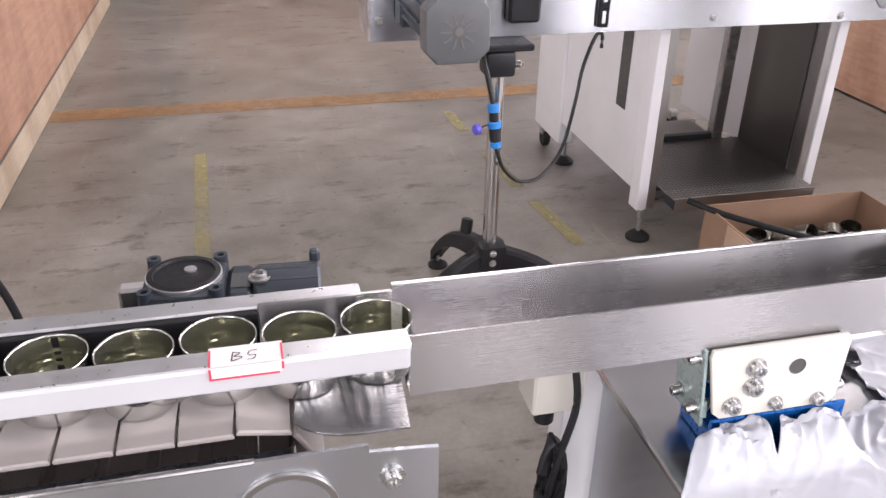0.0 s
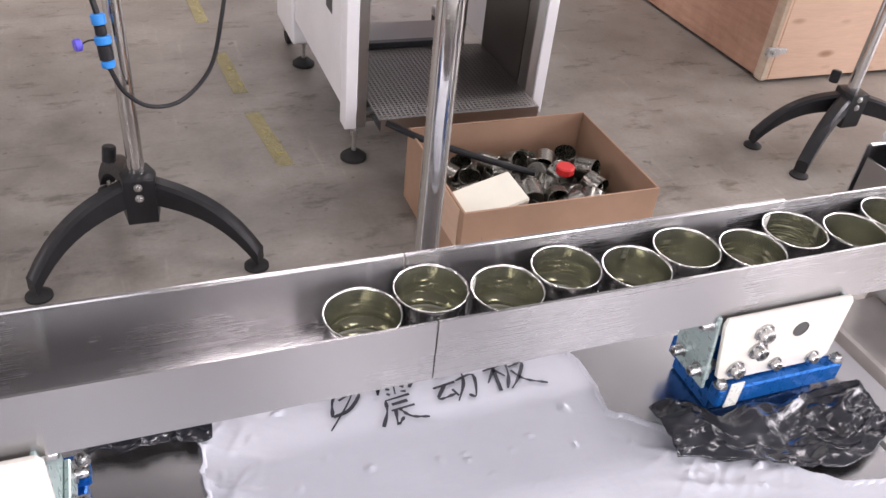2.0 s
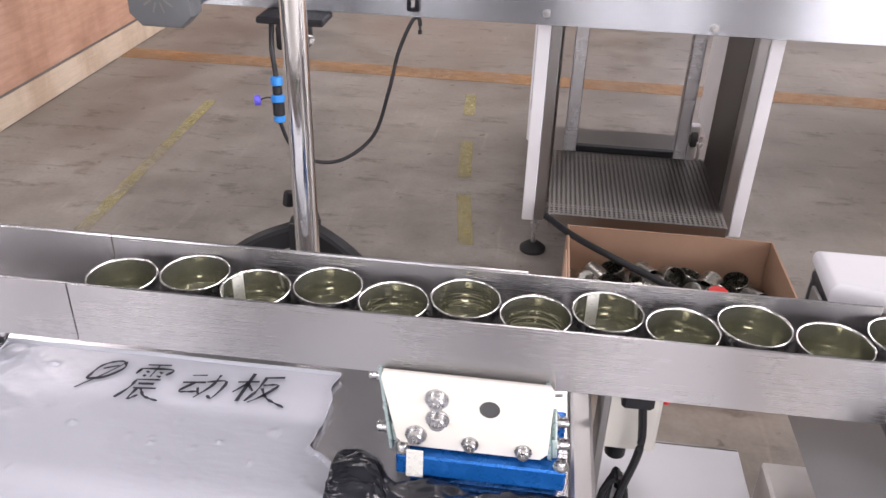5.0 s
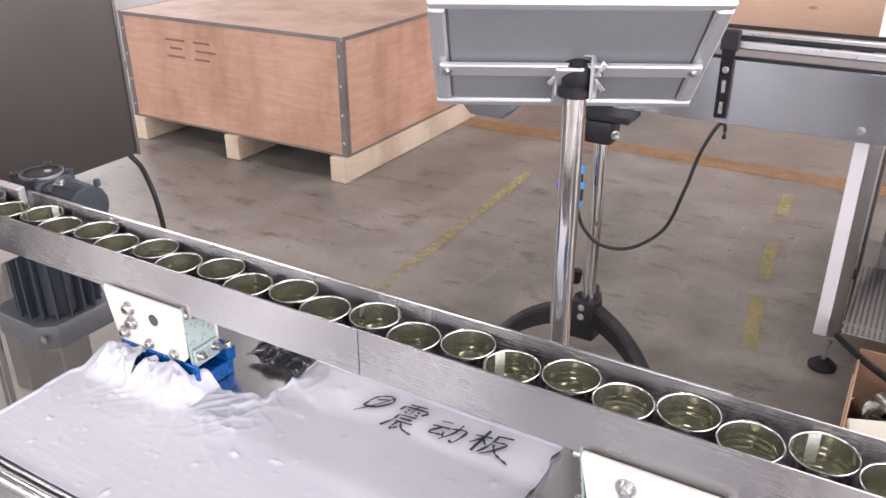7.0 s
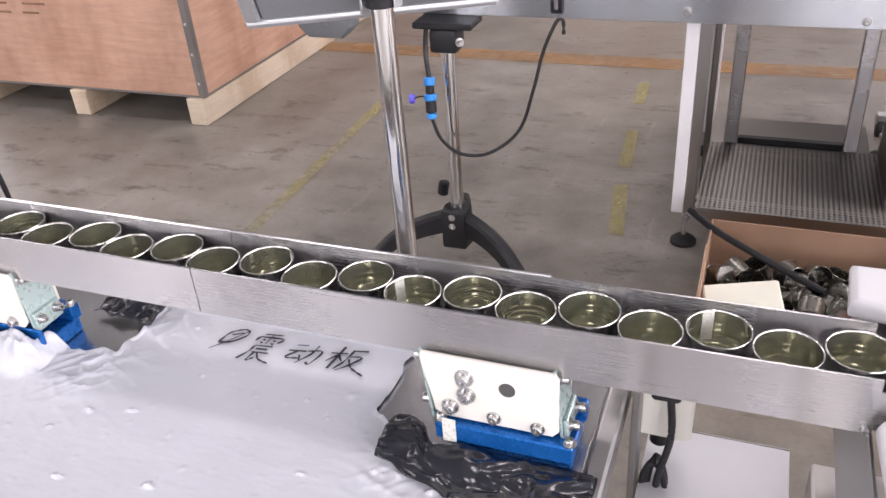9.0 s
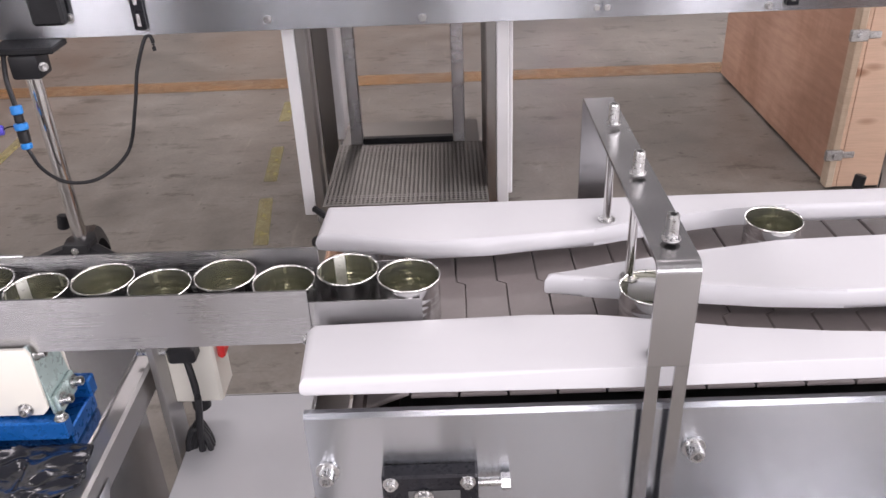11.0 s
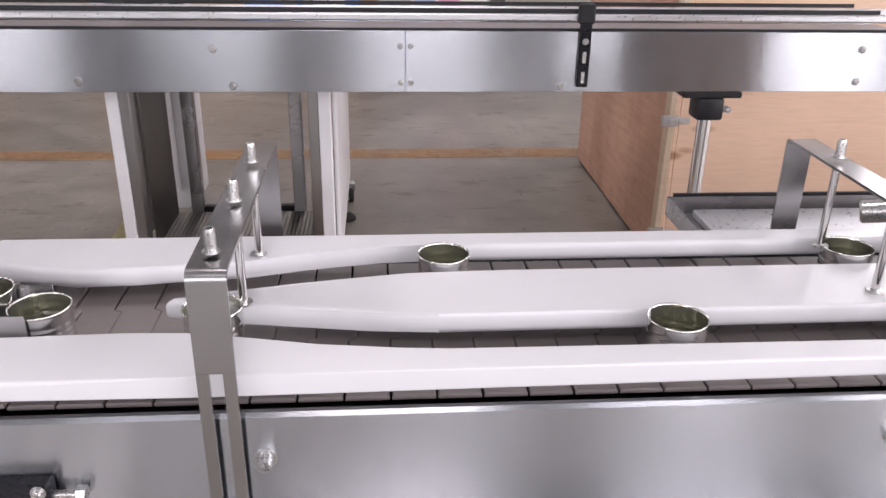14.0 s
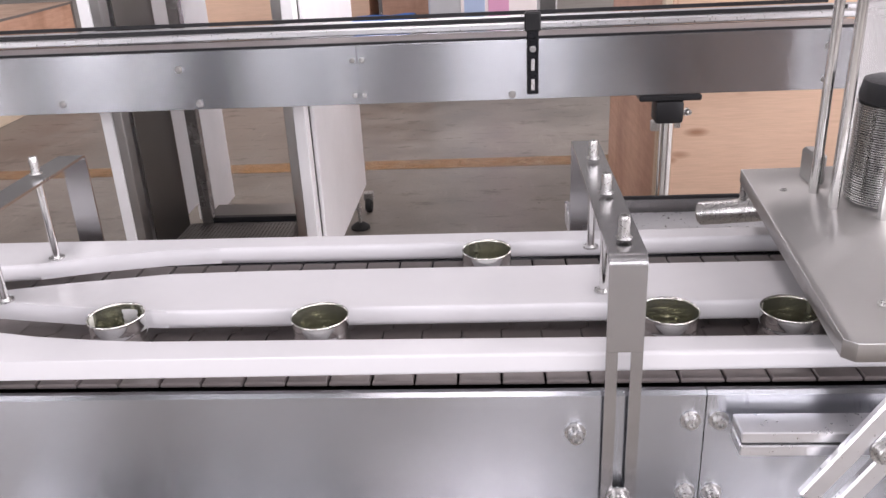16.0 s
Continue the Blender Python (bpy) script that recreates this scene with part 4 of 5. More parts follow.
def tripod_stand(t, x, y, top, tilt=0.0, arms=(-115, -15)):
    """Clamp collar, tube and a moulded black base with levelling feet."""
    part("clamp_plate", box(x - 0.07, x + 0.07, y - 0.03, y + 0.05, top - 0.014, top, 0.003), M["black"], t)
    c = part("collar", box(x - 0.032, x + 0.032, y - 0.03, y + 0.034, top - 0.068, top - 0.0142, 0.008, None, None, 2), M["black"], t)
    part("bolt", bolt((x + 0.038, y - 0.02, top - 0.042), (0.6, -0.8, 0), 0.007, 0.012), M["zinc"], c)
    part("tube", rod((x, y, 0.10), (x, y, top - 0.0681), 0.0165, None, 24), M["chrome"], t)
    hub = part("hub", prism([(x - 0.03, y - 0.04), (x + 0.03, y - 0.04), (x + 0.036, y), (x + 0.022, y + 0.035), (x - 0.022, y + 0.035), (x - 0.036, y)], 0.085, 0.190, 0.006), M["black"], t)
    for z in (0.150, 0.175):
        part("bolt", bolt((x - 0.002, y - 0.0405, z), (0, -1, 0), 0.006, 0.006), M["zinc"], hub)
    part("lever", rod((x - 0.05, y + 0.03, 0.20), (x - 0.045, y + 0.034, 0.235), 0.014, None, 12, 0.003), M["black"], hub)
    for a in arms:
        d, n = Vector((math.cos(radians(a)), math.sin(radians(a)), 0)), None
        n = Vector((-d.y, d.x, 0))
        bm = bmesh.new()
        rings = []
        for k in range(11):
            s = k / 10
            p = Vector((x, y, 0)) + d * (0.02 + 0.235 * s)
            z1 = 0.180 - 0.03 * s - 0.10 * s ** 3.2
            th = 0.052 - 0.018 * s
            w = 0.019 - 0.002 * s
            ring = [(w, z1 - 0.006), (w * 0.6, z1), (-w * 0.6, z1), (-w, z1 - 0.006), (-w, z1 - th), (w, z1 - th)]
            rings.append([bm.verts.new(p + n * u + Vector((0, 0, v))) for u, v in ring])
        for q, r in zip(rings, rings[1:]):
            for k in range(6):
                bm.faces.new([q[k], q[(k + 1) % 6], r[(k + 1) % 6], r[k]])
        bm.faces.new(rings[0])
        bm.faces.new(rings[-1])
        arm = part("base_arm", bm, M["black"], t, "curved black moulded base arm")
        e = Vector((x, y, 0)) + d * 0.245
        part("foot_screw", rod((e.x, e.y, 0.012), (e.x, e.y, 0.05), 0.004, None, 10), M["zinc"], arm)
        part("foot_pad", lathe([(0, 0), (0.026, 0), (0.026, 0.005), (0.012, 0.014), (0, 0.014)], 20, None, Matrix.Translation((e.x, e.y, 0.0005))), M["rubber"], arm)


def back_conveyor():
    t = thing("back_conveyor", (1.2, 1.3, 0), "long stainless chain conveyor on tube stands with black collars", "conveyor")
    x0, x1, z0, z1 = -0.155, 2.47, 0.657, 0.792
    part("front_panel", box(x0, 1.3315, BY, BY + 0.002, z0, z1, 0.0006), M["steel_panel"], t)
    part("front_panel", box(1.3325, x1, BY, BY + 0.002, z0, z1, 0.0006), M["steel_panel"], t)
    part("rear_panel", box(x0, x1, BY + 0.14, BY + 0.142, z0, z1, 0.0006), M["steel_panel"], t)
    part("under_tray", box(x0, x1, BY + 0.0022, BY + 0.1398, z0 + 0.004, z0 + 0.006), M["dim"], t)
    part("chain_bed", box(x0 + 0.03, x1, BY + 0.025, BY + 0.115, z1 - 0.012, z1 + 0.002, 0.001), M["slat"], t)
    part("chain_strip", box(x0 + 0.02, x1, BY + 0.012, BY + 0.022, z1 - 0.012, z1 + 0.004, 0.001), M["black"], t)
    for y in (BY + 0.008, BY + 0.122):
        part("guide_rail", box(x0 + 0.02, x1 + 0.05, y, y + 0.012, z1 + 0.020, z1 + 0.036, 0.003), M["alu"], t)
        part("rail_strip", box(x0 + 0.02, x1 - 0.05, y + 0.0122, y + 0.016, z1 + 0.037, z1 + 0.046, 0.001), M["black"], t)
    for x in (0.35, 1.732):
        b = part("rail_bracket", box(x - 0.013, x + 0.013, BY - 0.012, BY - 0.0003, z1 - 0.122, z1 + 0.03, 0.002), M["black_anod"], t, "black slotted rail bracket")
        for z in (z1 - 0.10, z1 - 0.055):
            part("slot", box(x - 0.004, x + 0.004, BY - 0.0126, BY - 0.0121, z - 0.013, z + 0.013), M["steel"], b)
        part("bolt", bolt((x, BY - 0.0127, z1 - 0.02), (0, -1, 0), 0.005, 0.006), M["zinc"], b)
        part("clamp_block", box(x - 0.018, x + 0.018, BY - 0.014, BY + 0.007, z1 + 0.018, z1 + 0.06, 0.003), M["black"], t)
    for x, z in ((0.914, 0.752), (0.951, 0.671), (1.321, 0.759), (1.344, 0.759), (1.321, 0.678), (1.344, 0.678), (1.685, 0.669), (2.383, 0.754), (2.383, 0.68), (-0.137, 0.70), (0.2, 0.70), (0.62, 0.68)):
        part("bolt", bolt((x, BY - 0.0002, z), (0, -1, 0), 0.0062 if x not in (1.321, 1.344) else 0.0045, 0.006), M["zinc"], t)
    part("end_plate", box(x0 - 0.003, x0 - 0.0005, BY, BY + 0.14, z0, z1), M["steel"], t)
    # drive motor with square fan cover
    mx, mz = -0.050, 0.748
    part("motor_body", rod((mx - 0.004, 0.962, mz + 0.004), (mx - 0.004, BY - 0.0605, mz + 0.004), 0.050, None, 28, 0.004), M["motor"], t)
    fan = part("fan_cover", prism([(mx + u, mz + v) for u, v in ((-0.036, -0.058), (0.036, -0.058), (0.058, -0.036), (0.058, 0.036), (0.036, 0.058), (-0.036, 0.058), (-0.058, 0.036), (-0.058, -0.036))], 0.907, 0.9618, 0.008, None, XZ), M["fan"], t, "grey octagonal motor fan cover")
    for k in range(10):
        a = k * math.pi / 5
        part("vent_slot", box(0.014, 0.032, -0.0016, 0.0016, 0, 0.0006, 0, None, Matrix.Translation((mx, 0.9062, mz)) @ Matrix.Rotation(radians(90), 4, "X") @ Matrix.Rotation(a, 4, "Z")), M["strip"], fan)
    part("vent_hub", lathe([(0, 0), (0.008, 0), (0.008, 0.001), (0, 0.0012)], 16, None, Matrix.Translation((mx, 0.9066, mz)) @ Matrix.Rotation(radians(90), 4, "X")), M["strip"], fan)
    for k in range(12):
        part("fin", box(0.049, 0.057, 0.97, BY - 0.065, -0.0014, 0.0014, 0.0004, None, Matrix.Translation((mx - 0.004, 0, mz + 0.004)) @ Matrix.Rotation(k * math.pi / 6, 4, "Y")), M["motor"], fan)
    part("gear_block", box(mx - 0.055, mx + 0.055, BY - 0.060, BY - 0.0005, mz - 0.050, mz + 0.058, 0.006), M["motor"], t)
    part("gear_housing", box(0.13, 0.20, BY - 0.03, BY - 0.0003, 0.69, 0.78, 0.006), M["black"], t)
    tripod_stand(t, 0.107, 1.175, 0.656, arms=(-150, -30, 106))
    tripod_stand(t, 2.045, 1.24, 0.656, arms=(-150, -30, 168))
    return t


def connector_cable():
    t = thing("cable_connector", (0.08, 1.13, 0.45), "black cable with blue waterproof plug connector", "cable")
    part("upper_cable", tube([(0.066, 1.16, 0.648), (0.072, 1.13, 0.60), (0.082, 1.115, 0.545)], 0.0055, None, 8), M["black"], t)
    a, b = Vector((0.082, 1.115, 0.545)), Vector((0.088, 1.10, 0.452))
    for s0, s1, r, m in ((0, 0.2, 0.0125, "blue_plastic"), (0.2, 0.4, 0.010, "black"), (0.4, 0.56, 0.0145, "blue_plastic"), (0.56, 0.86, 0.0125, "black"), (0.86, 1.0, 0.012, "blue_plastic")):
        part("plug_ring" if m != "black" else "plug_body", rod(a.lerp(b, s0 + 0.002), a.lerp(b, s1), r, None, 16, 0.002), M[m], t)
    part("dust_cap", rod((0.050, 1.10, 0.497), (0.038, 1.096, 0.497), 0.011, None, 14, 0.002), M["violet"], t, "violet dust cap")
    part("cap_strap", tube([(0.076, 1.11, 0.50), (0.062, 1.10, 0.503), (0.048, 1.098, 0.497)], 0.0015, None, 6), M["black"], t)
    part("lower_cable", tube([(0.088, 1.10, 0.452), (0.108, 1.10, 0.402), (0.15, 1.11, 0.365), (0.21, 1.14, 0.360), (0.27, 1.18, 0.405), (0.30, 1.20, 0.50), (0.318, 1.215, 0.58), (0.345, 1.225, 0.645), (0.36, 1.225, 0.65), (0.362, 1.225, 0.62)], 0.0042, None, 8), M["black"], t)


def machine_frame():
    """White and stainless machine frame on levelling feet, behind the conveyor."""
    t = thing("packing_machine", (0.85, 1.75, 0), "white and stainless machine frame on black levelling feet", "machine")
    xl, xr, yn, yf, zb, zt = 0.604, 1.150, 1.415, 2.06, 0.105, 1.25
    for x, w in ((xl, 0.030), (xr - 0.030, 0.030)):
        part("post", box(x, x + w, yn, yn + 0.05, zb, 1.2, 0.002), M["white"], t, "white painted front post")
        part("post_cheek", box(x + w + 0.0005 if x == xl else x - 0.026, x + w + 0.026 if x == xl else x - 0.0005, yn + 0.004, yn + 0.05, zb, 1.2, 0.002), M["steel_dull"], t)
    part("side_cover", box(xl, xl + 0.012, yn + 0.0505, yf, zb + 0.05, 1.2, 0.003), M["white"], t, "white side cover with a window slot")
    # slot is a dark patch on the cover, its shade painted
    part("cover_slot", box(xl - 0.0016, xl - 0.0002, yn + 0.14, yn + 0.20, 0.35, 0.58, 0.0004), M["dim"], t)
    part("side_cover", box(xr + 0.002, xr + 0.014, yn + 0.05, yf + 0.15, zb + 0.02, 1.2, 0.003), M["white"], t)
    part("rear_box", box(xl - 0.01, xl + 0.05, yf - 0.06, yf + 0.18, 0.08, 1.2, 0.006), M["white"], t)
    for x in (xl + 0.10, xr - 0.14):
        part("inner_post", box(x, x + 0.035, 1.74, 1.775, zb, 1.2, 0.002), M["steel"], t)
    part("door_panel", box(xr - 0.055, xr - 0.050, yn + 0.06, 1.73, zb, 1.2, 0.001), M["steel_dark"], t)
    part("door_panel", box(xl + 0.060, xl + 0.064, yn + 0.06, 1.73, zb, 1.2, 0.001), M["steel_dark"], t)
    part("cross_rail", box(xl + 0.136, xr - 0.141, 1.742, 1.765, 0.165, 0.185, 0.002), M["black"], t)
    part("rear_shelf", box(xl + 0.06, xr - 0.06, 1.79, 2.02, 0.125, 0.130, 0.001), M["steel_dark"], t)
    for k in range(2):
        part("front_rail", box(xl + 0.056, xr - 0.056, yn + 0.01 - 0.004 * k, yn + 0.03, zb + 0.012 + 0.02 * k, zb + 0.022 + 0.02 * k, 0.001), M["steel_dull"], t)
    # perforated tray: crossing strips
    bm = bmesh.new()
    a0, a1, b0, b1, z = xl + 0.066, xr - 0.058, 1.33, 1.735, 0.168
    n1, n2 = 36, 36
    for k in range(n1 + 1):
        x = a0 + (a1 - a0) * k / n1
        box(x - 0.0028, x + 0.0028, b0, b1, z, z + 0.0015, 0, bm)
    for k in range(n2 + 1):
        y = b0 + (b1 - b0) * k / n2
        box(a0, a1, y - 0.0028, y + 0.0028, z + 0.0002, z + 0.0017, 0, bm)
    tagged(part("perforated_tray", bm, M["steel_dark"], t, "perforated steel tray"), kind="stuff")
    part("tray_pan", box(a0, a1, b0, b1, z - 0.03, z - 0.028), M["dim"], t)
    part("tray_lip", box(a0, a1, b0 - 0.003, b0 - 0.001, z - 0.03, z + 0.006, 0.0005), M["steel_dull"], t)
    part("top_beam", box(xl, xr, yn, yf, 1.2, zt, 0.004), M["white"], t)
    for x, y in ((xl + 0.035, yn + 0.035), (xr - 0.03, yn + 0.035), (xl + 0.03, yf - 0.03), (xr - 0.0, yf + 0.03)):
        f = part("levelling_foot", lathe([(0, 0), (0.034, 0), (0.034, 0.008), (0.020, 0.020), (0.010, 0.024), (0, 0.024)], 24, None, Matrix.Translation((x, y, 0.0005))), M["rubber"], t)
        part("foot_screw", rod((x, y, 0.0245), (x, y, zb), 0.006, None, 10), M["zinc"], f)
        part("foot_nut", rod((x, y, 0.07), (x, y, 0.082), 0.011, None, 6), M["zinc"], f)
    for x, y in ((xl + 0.02, yf + 0.14), (xr + 0.01, yf + 0.20)):
        c = part("castor_wheel", rod((x - 0.012, y, 0.0305), (x + 0.012, y, 0.0305), 0.030, None, 20, 0.004), M["rubber"], t)
        part("castor_fork", box(x - 0.018, x + 0.018, y - 0.012, y + 0.02, 0.045, 0.08, 0.004), M["zinc"], c)
    return t


def carton():
    x0, x1, y0, y1, h = 0.712, 1.178, 0.888, 1.250, 0.19
    t = thing("cardboard_box", (0.945, 1.07, 0), "open brown cardboard box with no flaps, holding scrap cans", "cardboard box")
    w = 0.005
    part("box_side", box(x0, x1, y0, y0 + w, 0.002, h, 0.001), M["carton"], t)
    part("box_side", box(x0, x1, y1 - w, y1, 0.002, h, 0.001), M["carton"], t)
    part("box_end", box(x0, x0 + w, y0 + w + 0.0003, y1 - w - 0.0003, 0.002, h, 0.001), M["carton"], t)
    part("box_end", box(x1 - w, x1, y0 + w + 0.0003, y1 - w - 0.0003, 0.002, h, 0.001), M["carton"], t)
    part("box_bottom", box(x0 + w, x1 - w, y0 + w, y1 - w, 0.0015, 0.006), M["carton"], t)
    part("torn_edge", prism([(x0 - 0.002, y0 + 0.02), (x0 - 0.0005, y0 + 0.02), (x0 - 0.0005, y0 + 0.25), (x0 - 0.003, y0 + 0.25)], 0.09, h - 0.004), M["poplar"], t)
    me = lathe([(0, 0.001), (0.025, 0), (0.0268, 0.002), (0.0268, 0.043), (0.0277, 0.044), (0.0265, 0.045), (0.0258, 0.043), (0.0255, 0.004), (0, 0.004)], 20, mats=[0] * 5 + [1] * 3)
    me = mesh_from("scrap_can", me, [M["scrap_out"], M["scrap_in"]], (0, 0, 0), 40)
    rng = random.Random(5)
    k = 0
    for layer, z in enumerate((0.012, 0.052, 0.092)):
        for i in range(7):
            for j in range(5):
                x = x0 + 0.056 + (x1 - x0 - 0.112) * (i + 0.5 * (layer % 2) * 0.7) / 6.4 + rng.uniform(-0.008, 0.008)
                y = y0 + 0.058 + (y1 - y0 - 0.116) * (j + 0.4 * (layer % 2)) / 4.4 + rng.uniform(-0.008, 0.008)
                if layer == 0 and 0 < i < 6 and 0 < j < 4:
                    continue
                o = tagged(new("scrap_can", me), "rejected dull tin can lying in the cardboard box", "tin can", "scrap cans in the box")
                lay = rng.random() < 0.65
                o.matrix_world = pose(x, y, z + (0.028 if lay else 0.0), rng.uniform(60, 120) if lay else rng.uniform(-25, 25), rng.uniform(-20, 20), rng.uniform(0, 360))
                k += 1
    bm = box(-0.075, 0.075, -0.045, 0.045, -0.02, 0.02, 0.004)
    o = solo("foam_block", bm, M["foam"], (0, 0, 0), "cream foam block lying on the scrap cans", "foam block")
    o.matrix_world = pose(0.80, 0.96, 0.160, 14, -8, 10)
    solo("black_rod", tube([(0.66, 1.255, 0.205), (0.74, 1.19, 0.185), (0.90, 1.10, 0.155), (0.96, 1.06, 0.15)], 0.008, None, 10), M["black"], (0.8, 1.15, 0.15), "black plastic rod leaning over the cardboard box", "rod")
    o = solo("red_cap", rod((1.03, 1.05, 0.148), (1.03, 1.05, 0.168), 0.022, None, 18, 0.003), M["red"], (1.03, 1.05, 0.148), "red cap among the scrap cans", "cap")
    return t


def monitor_stand():
    px, py = 0.385, 0.278
    t = thing("screen_stand", (px, py, 0), "grey operator screen on a polished tube stand seen from behind", "screen")
    part("tube", rod((px, py, 0.012), (px, py, 0.941), 0.0126, None, 28), M["chrome"], t)
    part("floor_flange", lathe([(0, 0), (0.06, 0), (0.06, 0.008), (0.03, 0.0118), (0, 0.0118)], 28, None, Matrix.Translation((px, py, 0.0003))), M["steel_dull"], t)
    k = part("ball_joint", lathe([(0, 0), (0.018, 0), (0.018, 0.008), (0.015, 0.012), (0.0175, 0.022), (0.0165, 0.034), (0.009, 0.042), (0, 0.043)], 24, None, Matrix.Translation((px, py, 0.9412))), M["black"], t, "glossy black ball joint")
    for s in (-1, 1):
        part("wing_bolt", rod((px + s * 0.0182, py, 0.966), (px + s * 0.028, py, 0.966), 0.004, None, 8), M["zinc"], k)
        part("wing", prism([(px + s * 0.024, 0.962), (px + s * 0.034, 0.978), (px + s * 0.029, 0.982), (px + s * 0.022, 0.968)], py - 0.002, py + 0.002, 0.0005, None, XZ), M["zinc"], k)
        part("wing", prism([(px + s * 0.022, 0.964), (px + s * 0.033, 0.952), (px + s * 0.028, 0.948), (px + s * 0.020, 0.96)], py - 0.002, py + 0.002, 0.0005, None, XZ), M["zinc"], k)
    yoke = bmesh.new()
    for s in (-1, 1):
        box(px + s * 0.0195 - 0.001, px + s * 0.0195 + 0.001, py - 0.009, py + 0.009, 0.940, 0.9855, 0.0003, yoke)
    box(px - 0.0205, px + 0.0205, py - 0.009, py + 0.009, 0.9857, 0.9877, 0.0006, yoke)
    part("yoke", yoke, M["silver"], k, "bent steel yoke")
    R = Matrix.Translation((px - 0.035, py + 0.050, 0.912)) @ Matrix.Rotation(radians(27), 4, "Z") @ Matrix.Rotation(radians(46), 4, "X") @ Matrix.Diagonal((0.985, 1.0, 0.93, 1.0))
    s = part("screen_body", box(-0.128, 0.128, 0.003, 0.0165, 0.014, 0.20, 0.003, None, R), M["grey_panel"], t, "grey plastic back of the screen")
    for a, b, c, d in ((-0.146, 0.146, 0.0, 0.0135), (-0.146, 0.146, 0.2005, 0.214)):
        part("frame_bar", box(a, b, 0.0, 0.017, c, d, 0.003, None, R), M["silver"], s)
    for a, b in ((-0.146, -0.1285), (0.1285, 0.146)):
        part("frame_bar", box(a, b, 0.0, 0.017, 0.0138, 0.2002, 0.003, None, R), M["silver"], s)
    part("mount_bar", box(-0.138, 0.138, -0.006, 0.0002, 0.082, 0.104, 0.0015, None, R), M["silver"], s)
    for x in (-0.13, 0.13):
        part("bolt", bolt(R @ Vector((x, -0.0062, 0.093)), R.to_3x3() @ Vector((0, -1, 0)), 0.0035, 0.003), M["zinc"], s)
    part("mount_clip", box(-0.015, 0.015, -0.011, -0.0062, 0.030, 0.106, 0.002, None, R), M["silver"], s)
    return t


# ---- crates ----
def crate(name, x0, x1, y0, y1, zb, zt, label, mat, top, strip=True, skids=True):
    t = thing(name, ((x0 + x1) / 2, (y0 + y1) / 2, 0), label, "wooden crate")
    w = 0.012
    part("front_board", box(x0 + w + 0.0005, x1 - w - 0.0005, y0, y0 + w, zb, zt, 0.002), mat, t)
    part("rear_board", box(x0 + w + 0.0005, x1 - w - 0.0005, y1 - w, y1, zb, zt, 0.002), mat, t)
    part("end_board", box(x0, x0 + w, y0, y1, zb, zt, 0.002), mat, t)
    part("end_board", box(x1 - w, x1, y0, y1, zb, zt, 0.002), mat, t)
    part("lid", box(x0 - 0.004, x1 + 0.004, y0 - 0.004, y1 + 0.004, zt + 0.0005, zt + 0.014, 0.002), top, t)
    if strip:
        for x, y, sx, sy in ((x0, y0, -1, -1), (x1, y0, 1, -1), (x1, y1, 1, 1), (x0, y1, -1, 1)):
            e = part("edge_strip", box(*sorted((x + sx * 0.002, x - sx * 0.024)), *sorted((y + sy * 0.002, y + sy * 0.0005)), zb, zt + 0.014, 0.0002), M["strip"], t, "grey metal edge strip")
            part("edge_strip", box(*sorted((x + sx * 0.002, x + sx * 0.0005)), *sorted((y - sy * 0.024, y + sy * 0.0004)), zb, zt + 0.014, 0.0002), M["strip"], t)
            for n in range(4):
                z = zb + (zt - zb) * (n + 0.5) / 4
                part("nail", lathe([(0.006, 0), (0.004, 0.002), (0, 0.0025)], 8, None, Matrix.Translation((x - sx * 0.013, y + sy * 0.0021, z)) @ Vector((0, sy, 0)).to_track_quat("Z", "Y").to_matrix().to_4x4()), M["zinc"], e)
        for y, s in ((y0, -1), (y1, 1)):
            part("lid_strip", box(x0, x1, *sorted((y + s * 0.0045, y + s * 0.0058)), zt + 0.001, zt + 0.0155, 0.0002), M["strip"], t)
            part("lower_strip", box(x0, x1, *sorted((y + s * 0.0003, y + s * 0.0016)), zb, zb + 0.009, 0.0002), M["strip"], t)
        for x, s in ((x0, -1), (x1, 1)):
            part("lid_strip", box(*sorted((x + s * 0.0045, x + s * 0.0058)), y0, y1, zt + 0.001, zt + 0.0155, 0.0002), M["strip"], t)
            part("lower_strip", box(*sorted((x + s * 0.0003, x + s * 0.0016)), y0, y1, zb, zb + 0.009, 0.0002), M["strip"], t)
    if skids:
        n = max(2, round((x1 - x0) / 0.55) + 1)
        for k in range(n):
            x = x0 + (x1 - x0 - 0.075) * k / (n - 1)
            part("skid", box(x, x + 0.075, y0 - 0.02, y1 + 0.02, 0.001, zb - 0.001, 0.003), M["pine"], t, "pale pine skid")
    return t


